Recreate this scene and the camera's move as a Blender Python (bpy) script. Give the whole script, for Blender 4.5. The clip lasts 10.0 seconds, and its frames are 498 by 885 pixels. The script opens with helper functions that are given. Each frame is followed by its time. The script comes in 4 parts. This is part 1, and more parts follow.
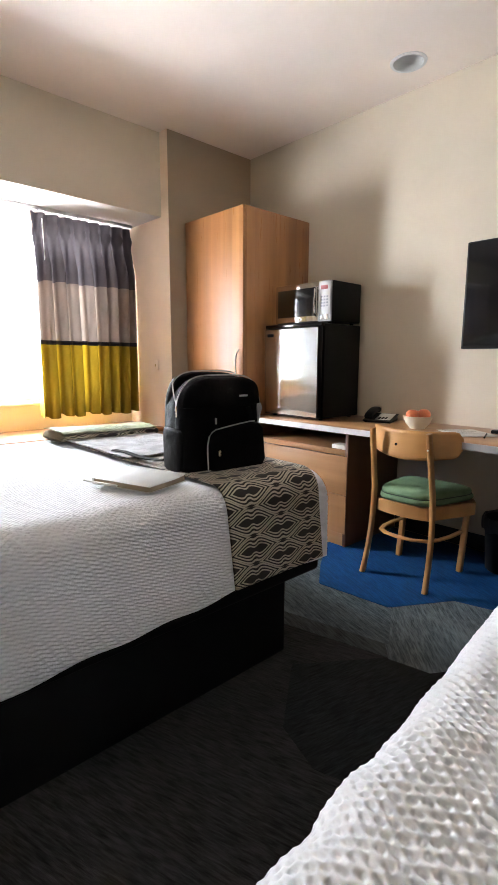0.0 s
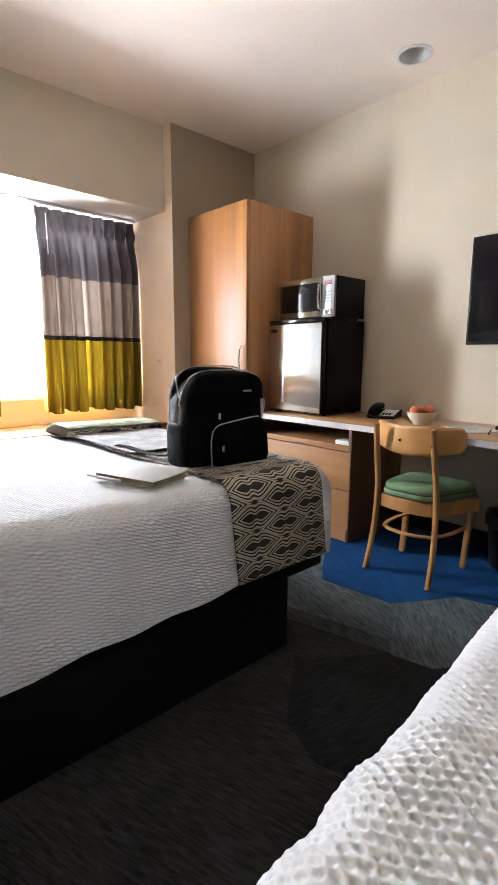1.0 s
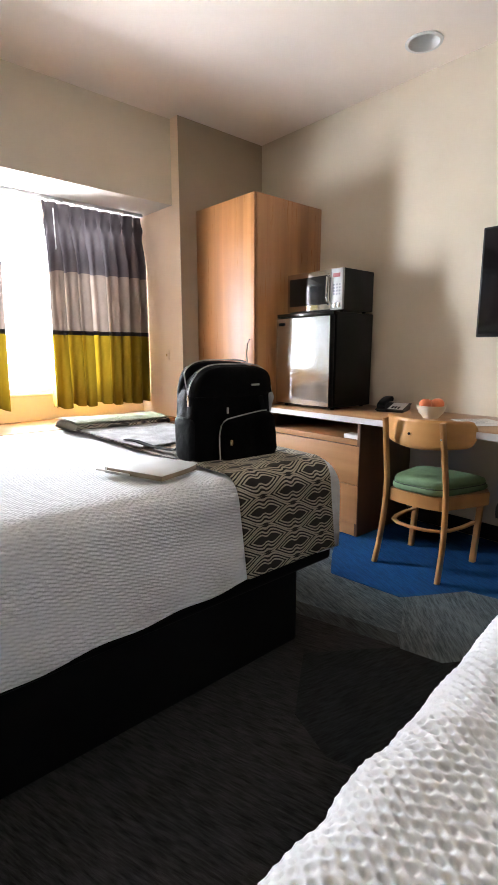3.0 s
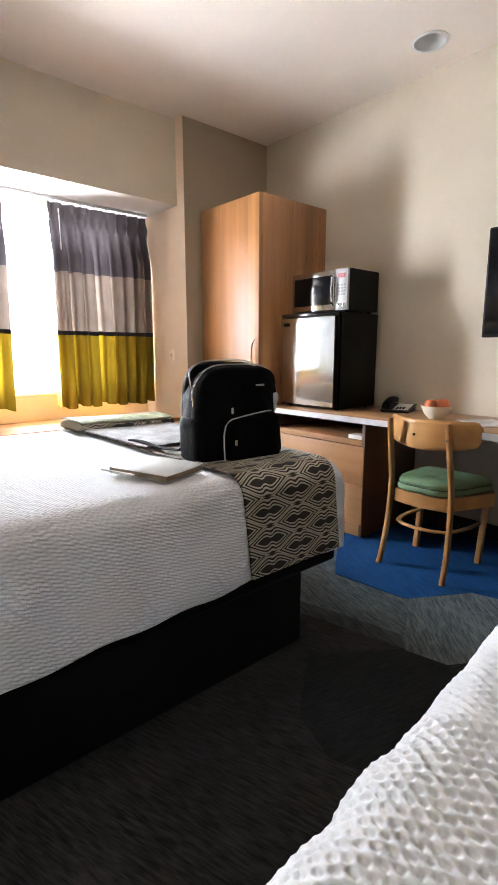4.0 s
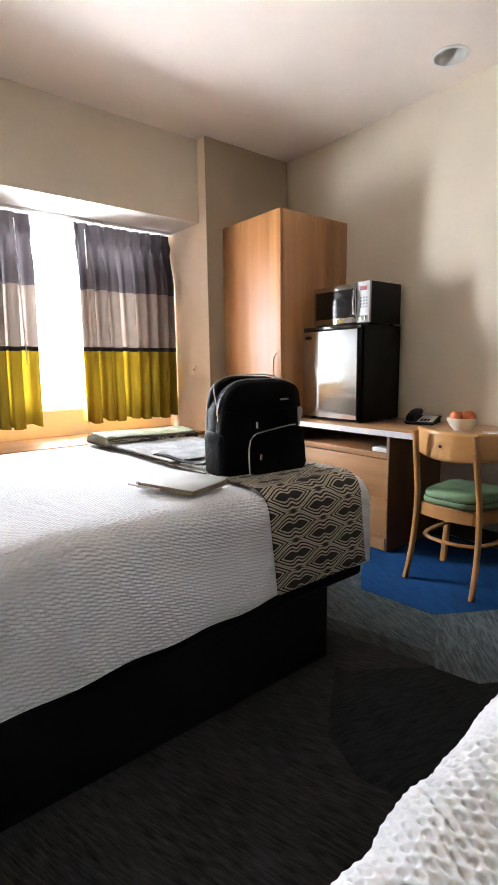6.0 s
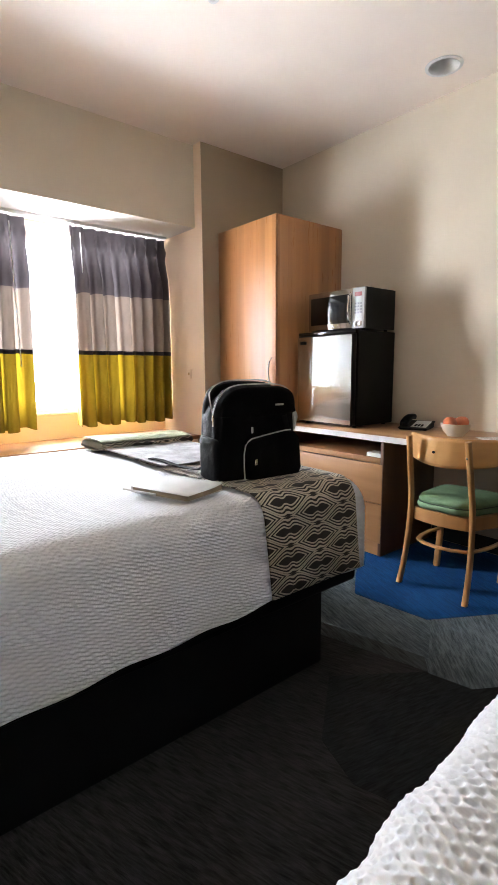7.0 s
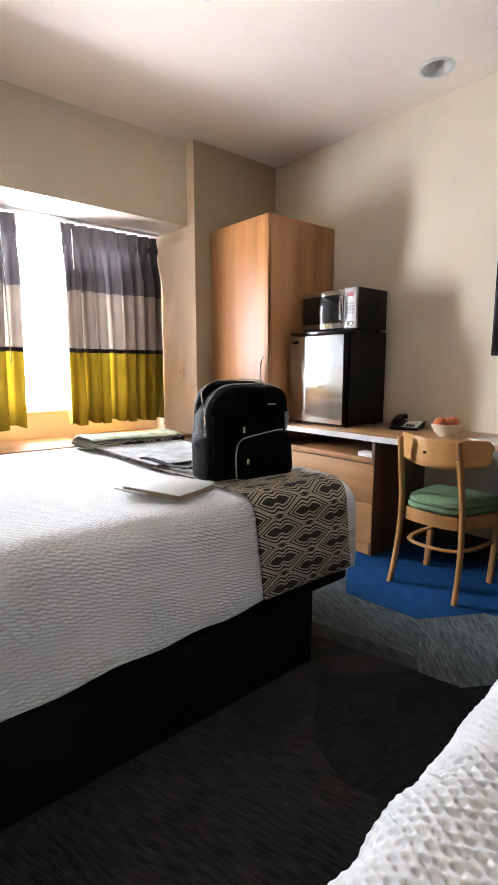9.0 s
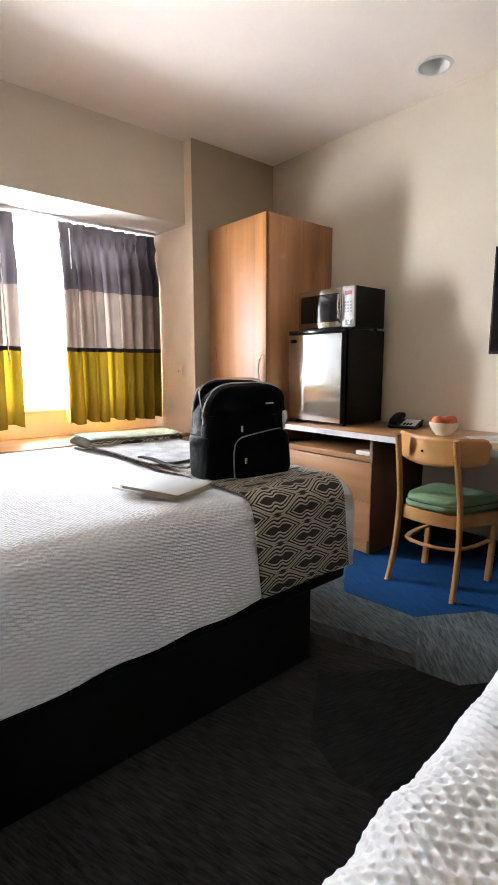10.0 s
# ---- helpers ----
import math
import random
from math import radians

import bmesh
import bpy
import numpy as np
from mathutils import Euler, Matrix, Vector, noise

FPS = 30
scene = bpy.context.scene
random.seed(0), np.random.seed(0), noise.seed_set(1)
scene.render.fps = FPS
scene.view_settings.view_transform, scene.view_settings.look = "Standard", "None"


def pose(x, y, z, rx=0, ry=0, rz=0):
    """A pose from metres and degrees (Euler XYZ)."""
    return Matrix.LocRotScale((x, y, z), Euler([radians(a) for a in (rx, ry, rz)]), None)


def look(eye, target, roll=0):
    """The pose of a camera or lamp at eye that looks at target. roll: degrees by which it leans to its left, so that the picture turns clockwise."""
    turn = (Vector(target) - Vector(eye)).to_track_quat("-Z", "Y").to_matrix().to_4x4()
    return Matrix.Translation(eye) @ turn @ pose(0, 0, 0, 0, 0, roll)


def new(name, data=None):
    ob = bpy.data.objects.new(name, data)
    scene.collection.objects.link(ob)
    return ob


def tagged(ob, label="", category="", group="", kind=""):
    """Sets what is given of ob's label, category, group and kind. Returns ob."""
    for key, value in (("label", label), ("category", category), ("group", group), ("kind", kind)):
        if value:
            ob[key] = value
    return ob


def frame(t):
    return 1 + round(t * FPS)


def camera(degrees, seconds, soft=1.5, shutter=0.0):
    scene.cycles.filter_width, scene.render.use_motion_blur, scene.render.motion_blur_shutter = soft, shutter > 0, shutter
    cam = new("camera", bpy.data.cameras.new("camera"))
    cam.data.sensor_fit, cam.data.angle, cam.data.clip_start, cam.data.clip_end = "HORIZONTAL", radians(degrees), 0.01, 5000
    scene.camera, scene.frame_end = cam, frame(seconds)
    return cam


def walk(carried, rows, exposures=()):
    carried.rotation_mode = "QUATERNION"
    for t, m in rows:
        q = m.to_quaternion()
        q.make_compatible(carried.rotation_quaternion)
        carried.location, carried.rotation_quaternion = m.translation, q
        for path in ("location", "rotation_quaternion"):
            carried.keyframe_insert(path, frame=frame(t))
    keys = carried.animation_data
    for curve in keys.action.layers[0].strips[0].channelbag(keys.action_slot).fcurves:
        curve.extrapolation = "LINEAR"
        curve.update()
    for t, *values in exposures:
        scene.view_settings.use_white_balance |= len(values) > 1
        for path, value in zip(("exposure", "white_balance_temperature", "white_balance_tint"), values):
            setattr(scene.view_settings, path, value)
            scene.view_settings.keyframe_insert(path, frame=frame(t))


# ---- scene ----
cam = camera(53.3, 10.0, shutter=0.5)
PATH = [
    (0, (0.3490, 0.0450, 1.1250), (1.6900, 1.4930, 0.8010), 0.20),
    (0.5, (0.3470, 0.0460, 1.1240), (1.6850, 1.4960, 0.7930), 0.20),
    (1, (0.3480, 0.0490, 1.1210), (1.6790, 1.5020, 0.7820), 0.30),
    (1.5, (0.3490, 0.0500, 1.1210), (1.6750, 1.5060, 0.7730), 0.20),
    (2, (0.3490, 0.0520, 1.1210), (1.6650, 1.5150, 0.7640), 0.10),
    (2.5, (0.3490, 0.0500, 1.1200), (1.6580, 1.5180, 0.7590), 0.00),
    (4, (0.3490, 0.0540, 1.1200), (1.6410, 1.5370, 0.7590), -0.00),
    (4.5, (0.3480, 0.0530, 1.1220), (1.6290, 1.5460, 0.7630), -0.10),
    (5, (0.3420, 0.0550, 1.1240), (1.6090, 1.5630, 0.7750), -0.40),
    (5.2, (0.3404, 0.0574, 1.1244), (1.6024, 1.5692, 0.7754), -0.30),
    (5.4, (0.3388, 0.0598, 1.1248), (1.5710, 1.5985, 0.7867), -0.51),
    (5.5, (0.3380, 0.0610, 1.1250), (1.5370, 1.6250, 0.7850), -0.90),
    (5.6, (0.3375, 0.0611, 1.1256), (1.5721, 1.5975, 0.7863), -0.63),
    (5.7, (0.3369, 0.0611, 1.1262), (1.5684, 1.6037, 0.8038), -0.72),
    (6.8, (0.3311, 0.0619, 1.1328), (1.5802, 1.5946, 0.8320), -0.48),
    (7, (0.3300, 0.0620, 1.1340), (1.5850, 1.5910, 0.8360), -0.40),
    (7.5, (0.3330, 0.0640, 1.1370), (1.5990, 1.5850, 0.8420), -0.30),
    (8, (0.3310, 0.0630, 1.1380), (1.6060, 1.5760, 0.8430), -0.10),
    (8.5, (0.3310, 0.0630, 1.1370), (1.6100, 1.5720, 0.8390), -0.10),
    (9, (0.3300, 0.0640, 1.1370), (1.6100, 1.5700, 0.8340), 0.00),
    (9.5, (0.3300, 0.0640, 1.1360), (1.6120, 1.5690, 0.8300), -0.00),
    (10, (0.3310, 0.0610, 1.1390), (1.6150, 1.5630, 0.8300), -0.10),
]
walk(cam, [(t, look(e, g, r)) for t, e, g, r in PATH])


# ---- world and light ----
world = bpy.data.worlds.new("world")
scene.world = world
world.use_nodes = True
wn = world.node_tree
sky = wn.nodes.new("ShaderNodeTexSky")
sky.sky_type, sky.sun_disc = "NISHITA", False
sky.sun_elevation, sky.sun_rotation = radians(50), radians(160)
wn.nodes["Background"].inputs["Strength"].default_value = 0.12
wn.links.new(sky.outputs["Color"], wn.nodes["Background"].inputs["Color"])

# daylight that enters through the window
win_lamp = bpy.data.lights.new("window_daylight", "AREA")
win_lamp.shape, win_lamp.size, win_lamp.size_y = "RECTANGLE", 5.6, 3.1
win_lamp.energy, win_lamp.color = 4900, (0.92, 0.97, 1.06)
lamp_ob = new("window_daylight", win_lamp)
lamp_ob.matrix_world = look((0.75, 5.6, 1.45), (0.75, 0.0, 1.45))
scene.view_settings.exposure = 0.24


# ---- materials ----
def mat_new(name, color, rough=0.6, metal=0.0, spec=0.5):
    m = bpy.data.materials.new(name)
    m.use_nodes = True
    b = m.node_tree.nodes["Principled BSDF"]
    b.inputs["Base Color"].default_value = (*color, 1)
    b.inputs["Roughness"].default_value = rough
    b.inputs["Metallic"].default_value = metal
    b.inputs["Specular IOR Level"].default_value = spec
    return m


def nd(m, kind, **inputs):
    n = m.node_tree.nodes.new(kind)
    for key, value in inputs.items():
        n.inputs[key.replace("_", " ")].default_value = value
    return n


def ln(m, a, b):
    m.node_tree.links.new(a, b)


def bsdf(m):
    return m.node_tree.nodes["Principled BSDF"]


def coords(m, scale=(1, 1, 1), which="Object"):
    tc = nd(m, "ShaderNodeTexCoord")
    mp = nd(m, "ShaderNodeMapping")
    mp.inputs["Scale"].default_value = scale
    ln(m, tc.outputs[which], mp.inputs["Vector"])
    return mp.outputs["Vector"]


def noisy(m, scale, detail=3.0, vec=None, rough=0.5):
    n = nd(m, "ShaderNodeTexNoise", Scale=scale, Detail=detail, Roughness=rough)
    ln(m, vec if vec is not None else coords(m), n.inputs["Vector"])
    return n.outputs["Fac"]


def ramp(m, fac, stops):
    r = nd(m, "ShaderNodeValToRGB")
    while len(r.color_ramp.elements) < len(stops):
        r.color_ramp.elements.new(0.5)
    for e, (p, c) in zip(r.color_ramp.elements, stops):
        e.position, e.color = p, (*c, 1)
    ln(m, fac, r.inputs["Fac"])
    return r.outputs["Color"]


def bump(m, height, strength=0.3, dist=0.002, after=None):
    b = nd(m, "ShaderNodeBump", Strength=strength, Distance=dist)
    ln(m, height, b.inputs["Height"])
    if after is not None:
        ln(m, after, b.inputs["Normal"])
    ln(m, b.outputs["Normal"], bsdf(m).inputs["Normal"])
    return b.outputs["Normal"]


def math_n(m, op, a, b=None, c=None):
    n = nd(m, "ShaderNodeMath")
    n.operation = op
    for i, v in enumerate((a, b, c)):
        if v is None:
            continue
        if isinstance(v, (int, float)):
            n.inputs[i].default_value = v
        else:
            ln(m, v, n.inputs[i])
    return n.outputs[0]


def paint(name, color, var=0.04, grain=380):
    m = mat_new(name, color, 0.72, 0, 0.3)
    lo = tuple(c * (1 - var) for c in color)
    hi = tuple(min(1, c * (1 + var)) for c in color)
    ln(m, ramp(m, noisy(m, 2.3, 5), [(0.3, lo), (0.7, hi)]), bsdf(m).inputs["Base Color"])
    fine = noisy(m, grain, 3)
    b1 = bump(m, noisy(m, 45, 2), 0.12, 0.002)
    bump(m, fine, 0.15, 0.001, b1)
    return m


def wood(name, dark, mid, light, rough=0.38, along="z", plank=0.09, coat=0.0):
    m = mat_new(name, mid, rough, 0, 0.5)
    sc = {"z": (2.2, 2.2, 0.16), "x": (0.16, 2.2, 2.2), "y": (2.2, 0.16, 2.2)}[along]
    v = coords(m, sc)
    grain = noisy(m, 4.0, 2.5, v, 0.5)
    fine = noisy(m, 26.0, 4, v, 0.6)
    mixf = math_n(m, "ADD", math_n(m, "MULTIPLY", grain, 0.86), math_n(m, "MULTIPLY", fine, 0.07))
    if plank:
        # staves of slightly different tone
        sep = nd(m, "ShaderNodeSeparateXYZ")
        tc = nd(m, "ShaderNodeTexCoord")
        ln(m, tc.outputs["Object"], sep.inputs[0])
        ax = {"z": ("X", "Y"), "x": ("Y", "Z"), "y": ("X", "Z")}[along]
        su = math_n(m, "ADD", sep.outputs[ax[0]], sep.outputs[ax[1]])
        idx = math_n(m, "FLOOR", math_n(m, "DIVIDE", su, plank))
        wn1 = nd(m, "ShaderNodeTexWhiteNoise")
        wn1.noise_dimensions = "1D"
        ln(m, idx, wn1.inputs["W"])
        mixf = math_n(m, "ADD", mixf, math_n(m, "MULTIPLY", math_n(m, "SUBTRACT", wn1.outputs["Value"], 0.5), 0.34))
    ln(m, ramp(m, mixf, [(0.2, dark), (0.5, mid), (0.8, light)]), bsdf(m).inputs["Base Color"])
    rr = nd(m, "ShaderNodeMapRange")
    ln(m, fine, rr.inputs["Value"])
    rr.inputs["To Min"].default_value, rr.inputs["To Max"].default_value = rough - 0.02, rough + 0.05
    ln(m, rr.outputs["Result"], bsdf(m).inputs["Roughness"])
    bump(m, fine, 0.08, 0.001)
    bsdf(m).inputs["Coat Weight"].default_value = coat
    bsdf(m).inputs["Coat Roughness"].default_value = 0.32
    return m


def plain(name, color, rough=0.5, metal=0.0, var=0.12, grain=180, spec=0.5, bumpy=0.06):
    m = mat_new(name, color, rough, metal, spec)
    lo = tuple(c * (1 - var) for c in color)
    hi = tuple(min(1, c * (1 + var)) for c in color)
    ln(m, ramp(m, noisy(m, 14, 5), [(0.3, lo), (0.7, hi)]), bsdf(m).inputs["Base Color"])
    bump(m, noisy(m, grain, 3), bumpy, 0.001)
    return m


def carpet(name, a, b, angle=0.0):
    m = mat_new(name, a, 0.95, 0, 0.15)
    tc = nd(m, "ShaderNodeTexCoord")
    mp = nd(m, "ShaderNodeMapping")
    mp.inputs["Rotation"].default_value = (0, 0, radians(angle))
    mp.vector_type = "TEXTURE"
    mp.inputs["Scale"].default_value = (1, 9.0, 1)
    ln(m, tc.outputs["Object"], mp.inputs["Vector"])
    streak = noisy(m, 125, 3, mp.outputs["Vector"], 0.7)
    tuft = noisy(m, 420, 2)
    big = noisy(m, 5, 4)
    f = math_n(m, "ADD", math_n(m, "MULTIPLY", streak, 0.66), math_n(m, "MULTIPLY", tuft, 0.19))
    f = math_n(m, "ADD", f, math_n(m, "MULTIPLY", big, 0.15))
    ln(m, ramp(m, f, [(0.38, a), (0.62, b)]), bsdf(m).inputs["Base Color"])
    bump(m, f, 0.6, 0.004)
    return m


def quilt_mat(name, color, grid=0.35):
    m = mat_new(name, color, 0.85, 0, 0.25)
    bsdf(m).inputs["Sheen Weight"].default_value = 0.15
    f = noisy(m, 900, 2)
    ln(m, ramp(m, noisy(m, 7, 4), [(0.3, tuple(c * 0.95 for c in color)), (0.7, color)]), bsdf(m).inputs["Base Color"])
    # fine seersucker grid
    tc = nd(m, "ShaderNodeTexCoord")
    sp = nd(m, "ShaderNodeSeparateXYZ")
    ln(m, tc.outputs["Object"], sp.inputs[0])
    wob = math_n(m, "MULTIPLY", noisy(m, 60, 2), 6.0)
    gx = math_n(m, "SINE", math_n(m, "ADD", math_n(m, "MULTIPLY", sp.outputs["X"], 2 * math.pi / 0.021), wob))
    gy = math_n(m, "SINE", math_n(m, "ADD", math_n(m, "MULTIPLY", sp.outputs["Y"], 2 * math.pi / 0.015), wob))
    sn = nd(m, "ShaderNodeSeparateXYZ")
    ln(m, tc.outputs["Normal"], sn.inputs[0])
    flat = math_n(m, "POWER", math_n(m, "MAXIMUM", sn.outputs["Z"], 0.0), 3.0)
    b0 = bump(m, math_n(m, "MULTIPLY", math_n(m, "MULTIPLY", gx, gy), flat), grid, 0.004)
    bump(m, f, 0.2, 0.0006, b0)
    return m


def runner_mat(name):
    """Woven ogee pattern: staggered lenses of nested cream lines on dark brown, from the cloth's own u, v in metres."""
    m = mat_new(name, (0.03, 0.026, 0.022), 0.75, 0, 0.4)
    bsdf(m).inputs["Sheen Weight"].default_value = 0.08
    uv = nd(m, "ShaderNodeUVMap")
    uv.uv_map = "cloth"
    sep = nd(m, "ShaderNodeSeparateXYZ")
    ln(m, uv.outputs["UV"], sep.inputs[0])
    weave = noisy(m, 700, 2)
    a, b = 0.140, 0.1035

    def wrapped(v, period):
        # distance to the nearest multiple of the period
        k = math_n(m, "FRACT", math_n(m, "ADD", math_n(m, "DIVIDE", v, period), 0.5))
        return math_n(m, "MULTIPLY", math_n(m, "ABSOLUTE", math_n(m, "SUBTRACT", k, 0.5)), period)

    def dent(d):
        # the waist that parts each lens into two drops
        q = math_n(m, "DIVIDE", d, 0.017)
        return math_n(m, "DIVIDE", 0.0165, math_n(m, "ADD", 1.0, math_n(m, "POWER", q, 2.6)))
    du, dv = wrapped(sep.outputs["X"], 2 * a), wrapped(sep.outputs["Y"], b)
    arch = math_n(m, "MULTIPLY", math_n(m, "ADD", math_n(m, "COSINE", math_n(m, "MULTIPLY", du, math.pi / a)), 1.0), b / 4)

    def lens(f, d):
        # the waist is deepest at the heart of a lens and fades towards its rim
        deep = math_n(m, "MINIMUM", math_n(m, "MAXIMUM", math_n(m, "DIVIDE", f, -0.03), 0.0), 1.0)
        return math_n(m, "ADD", f, math_n(m, "MULTIPLY", dent(d), math_n(m, "ADD", math_n(m, "MULTIPLY", deep, 0.72), 0.28)))
    g = math_n(m, "MINIMUM", lens(math_n(m, "SUBTRACT", dv, arch), du), lens(math_n(m, "SUBTRACT", arch, dv), math_n(m, "SUBTRACT", a, du)))
    g = math_n(m, "ADD", g, math_n(m, "MULTIPLY", math_n(m, "SUBTRACT", weave, 0.5), 0.0025))

    def band(lo, hi):
        return math_n(m, "MULTIPLY", math_n(m, "GREATER_THAN", g, lo), math_n(m, "LESS_THAN", g, hi))
    line = math_n(m, "MAXIMUM", band(-0.0280, -0.0222), math_n(m, "MAXIMUM", band(-0.0170, -0.0112), band(-0.0060, -0.0003)))
    mx = nd(m, "ShaderNodeMix")
    mx.data_type = "RGBA"
    ln(m, line, mx.inputs["Factor"])
    mx.inputs["A"].default_value = (0.020, 0.017, 0.014, 1)
    mx.inputs["B"].default_value = (0.50, 0.45, 0.36, 1)
    ln(m, mx.outputs["Result"], bsdf(m).inputs["Base Color"])
    b1 = bump(m, line, 0.25, 0.001)
    bump(m, weave, 0.35, 0.001, b1)
    return m


def cloth_mat(name, color, glow=0.45):
    """Curtain cloth that lets part of the daylight through."""
    m = mat_new(name, color, 0.85, 0, 0.2)
    t = m.node_tree
    tr = nd(m, "ShaderNodeBsdfTranslucent")
    mix = nd(m, "ShaderNodeMixShader")
    weave = noisy(m, 500, 2)
    big = noisy(m, 6, 3)
    col = ramp(m, math_n(m, "ADD", math_n(m, "MULTIPLY", weave, 0.6), math_n(m, "MULTIPLY", big, 0.4)),
               [(0.3, tuple(c * 0.82 for c in color)), (0.7, tuple(min(1, c * 1.12) for c in color))])
    ln(m, ramp(m, big, [(0.3, tuple(c * 0.55 for c in color)), (0.7, tuple(c * 0.68 for c in color))]), bsdf(m).inputs["Base Color"])
    ln(m, col, tr.inputs["Color"])
    mix.inputs[0].default_value = glow
    ln(m, bsdf(m).outputs[0], mix.inputs[1])
    ln(m, tr.outputs[0], mix.inputs[2])
    ln(m, mix.outputs[0], t.nodes["Material Output"].inputs["Surface"])
    bump(m, weave, 0.25, 0.001)
    return m


WALL = paint("wall_paint_greige", (0.69, 0.61, 0.49))
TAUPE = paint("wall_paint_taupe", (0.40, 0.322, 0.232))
# cream lightened to stand for window light the nook side lacks
NOOK = paint("nook_paint_lit_cream", (0.90, 0.735, 0.575))
CEIL = paint("ceiling_paint", (0.92, 0.83, 0.75), 0.03)
# soffit white toned down so window light does not blow it out
SOFF = paint("soffit_paint_dimmed", (0.62, 0.58, 0.53), 0.03)
WOODZ = wood("wardrobe_wood", (0.27, 0.112, 0.036), (0.42, 0.185, 0.064), (0.57, 0.285, 0.108), 0.27, "z", 0.075, 0.5)
WOODY = wood("desk_wood", (0.27, 0.125, 0.05), (0.40, 0.20, 0.085), (0.50, 0.28, 0.13), 0.33, "y", 0.08)
WOODDR = wood("drawer_wood", (0.28, 0.135, 0.055), (0.40, 0.21, 0.093), (0.49, 0.28, 0.135), 0.4, "y", 0.0)
# darker tone than the drawer fronts, for side, back and inner panels
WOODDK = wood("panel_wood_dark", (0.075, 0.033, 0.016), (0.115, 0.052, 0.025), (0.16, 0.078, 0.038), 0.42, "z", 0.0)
CHAIRW = wood("chair_wood", (0.34, 0.16, 0.055), (0.45, 0.23, 0.085), (0.56, 0.31, 0.125), 0.34, "z", 0.0)
CHAIRB = wood("chair_back_ply", (0.37, 0.18, 0.06), (0.49, 0.255, 0.09), (0.60, 0.34, 0.135), 0.3, "y", 0.0)
LEDGEW = wood("ledge_wood", (0.23, 0.09, 0.03), (0.31, 0.135, 0.046), (0.38, 0.18, 0.07), 0.35, "x", 0.0)
QUILT = quilt_mat("white_quilt", (0.85, 0.88, 0.93))
QUILT2 = quilt_mat("white_puckered_quilt", (0.86, 0.88, 0.915), 0.04)
RUNNER = runner_mat("runner_cloth")
LINING = plain("runner_lining", (0.47, 0.475, 0.485), 0.8, 0, 0.3, 400, 0.3, 0.3)
bump(LINING, noisy(LINING, 70, 4), 0.8, 0.01)
LININGG = plain("runner_lining_green", (0.36, 0.39, 0.25), 0.8, 0, 0.35, 400, 0.3, 0.3)
bump(LININGG, noisy(LININGG, 60, 4), 0.8, 0.012)
BLACKV = plain("black_bed_base", (0.004, 0.004, 0.005), 0.7, 0, 0.2, 300, 0.15)
CARP = carpet("carpet_charcoal", (0.0098, 0.0095, 0.0096), (0.042, 0.0405, 0.041), -162)
CARPD = carpet("carpet_dark_plum", (0.0065, 0.0072, 0.008), (0.024, 0.0255, 0.028), -102)
CARPG = carpet("carpet_grey", (0.030, 0.040, 0.045), (0.125, 0.152, 0.165), 163)
CARPG2 = carpet("carpet_grey_turned", (0.035, 0.046, 0.050), (0.145, 0.173, 0.183), 133)
# mid tone that paints the bed's soft shadow edge on the grey
CARPM = carpet("carpet_shadow_edge", (0.018, 0.021, 0.022), (0.072, 0.080, 0.083), 163)
CARPB = carpet("carpet_blue", (0.002, 0.030, 0.10), (0.003, 0.056, 0.172), 156)
CUR_A = cloth_mat("curtain_plum_grey", (0.14, 0.118, 0.126), 0.032)
CUR_B = cloth_mat("curtain_beige", (0.40, 0.315, 0.26), 0.038)
CUR_C = cloth_mat("curtain_black_stripe", (0.03, 0.025, 0.035), 0.004)
CUR_D = cloth_mat("curtain_mustard", (0.32, 0.205, 0.014), 0.048)
WHITEP = plain("white_plastic", (0.75, 0.75, 0.74), 0.35, 0, 0.04)
EDGE = plain("desk_edge_band", (0.62, 0.62, 0.64), 0.35, 0.3, 0.06)
STEEL = plain("brushed_steel", (0.70, 0.70, 0.70), 0.07, 1.0, 0.05, 120)
DOORST = plain("brushed_door_steel", (0.62, 0.65, 0.66), 0.21, 1.0, 0.03, 120, 0.5, 0.0)
bsdf(DOORST).inputs["Anisotropic"].default_value = 0.93
tg = nd(DOORST, "ShaderNodeTangent")
tg.direction_type, tg.axis = "RADIAL", "Z"
ln(DOORST, tg.outputs["Tangent"], bsdf(DOORST).inputs["Tangent"])
PANELS = plain("silver_panel", (0.42, 0.42, 0.42), 0.35, 0.2, 0.04)
STEELD = plain("brushed_steel_dark", (0.55, 0.55, 0.55), 0.12, 1.0, 0.05, 120)
BLACKP = plain("black_plastic", (0.003, 0.003, 0.0035), 0.45, 0, 0.2, 250, 0.15)
BLACKG = plain("black_gloss", (0.006, 0.006, 0.007), 0.12, 0, 0.1, 60, 0.5, 0.0)
SCREEN = plain("tv_screen", (0.005, 0.005, 0.006), 0.10, 0, 0.1, 60, 0.25, 0.0)
GREEN = plain("seat_green_vinyl", (0.14, 0.225, 0.125), 0.75, 0, 0.2, 300, 0.25, 0.2)
PIPING = plain("dark_green_piping", (0.030, 0.05, 0.03), 0.7)
BULB = plain("frosted_lamp", (0.55, 0.55, 0.53), 0.4, 0, 0.05)
BRASS = plain("brass", (0.6, 0.42, 0.2), 0.3, 0.8)
CHROME = plain("chrome", (0.75, 0.75, 0.75), 0.12, 1.0, 0.04)


# ---- mesh helpers ----
ROOTS = {}


def thing(name, at, label, category, group="", kind=""):
    ob = new(name)
    ob.empty_display_size = 0.1
    ob.location = at
    ROOTS[name] = ob
    return tagged(ob, label, category, group, kind)


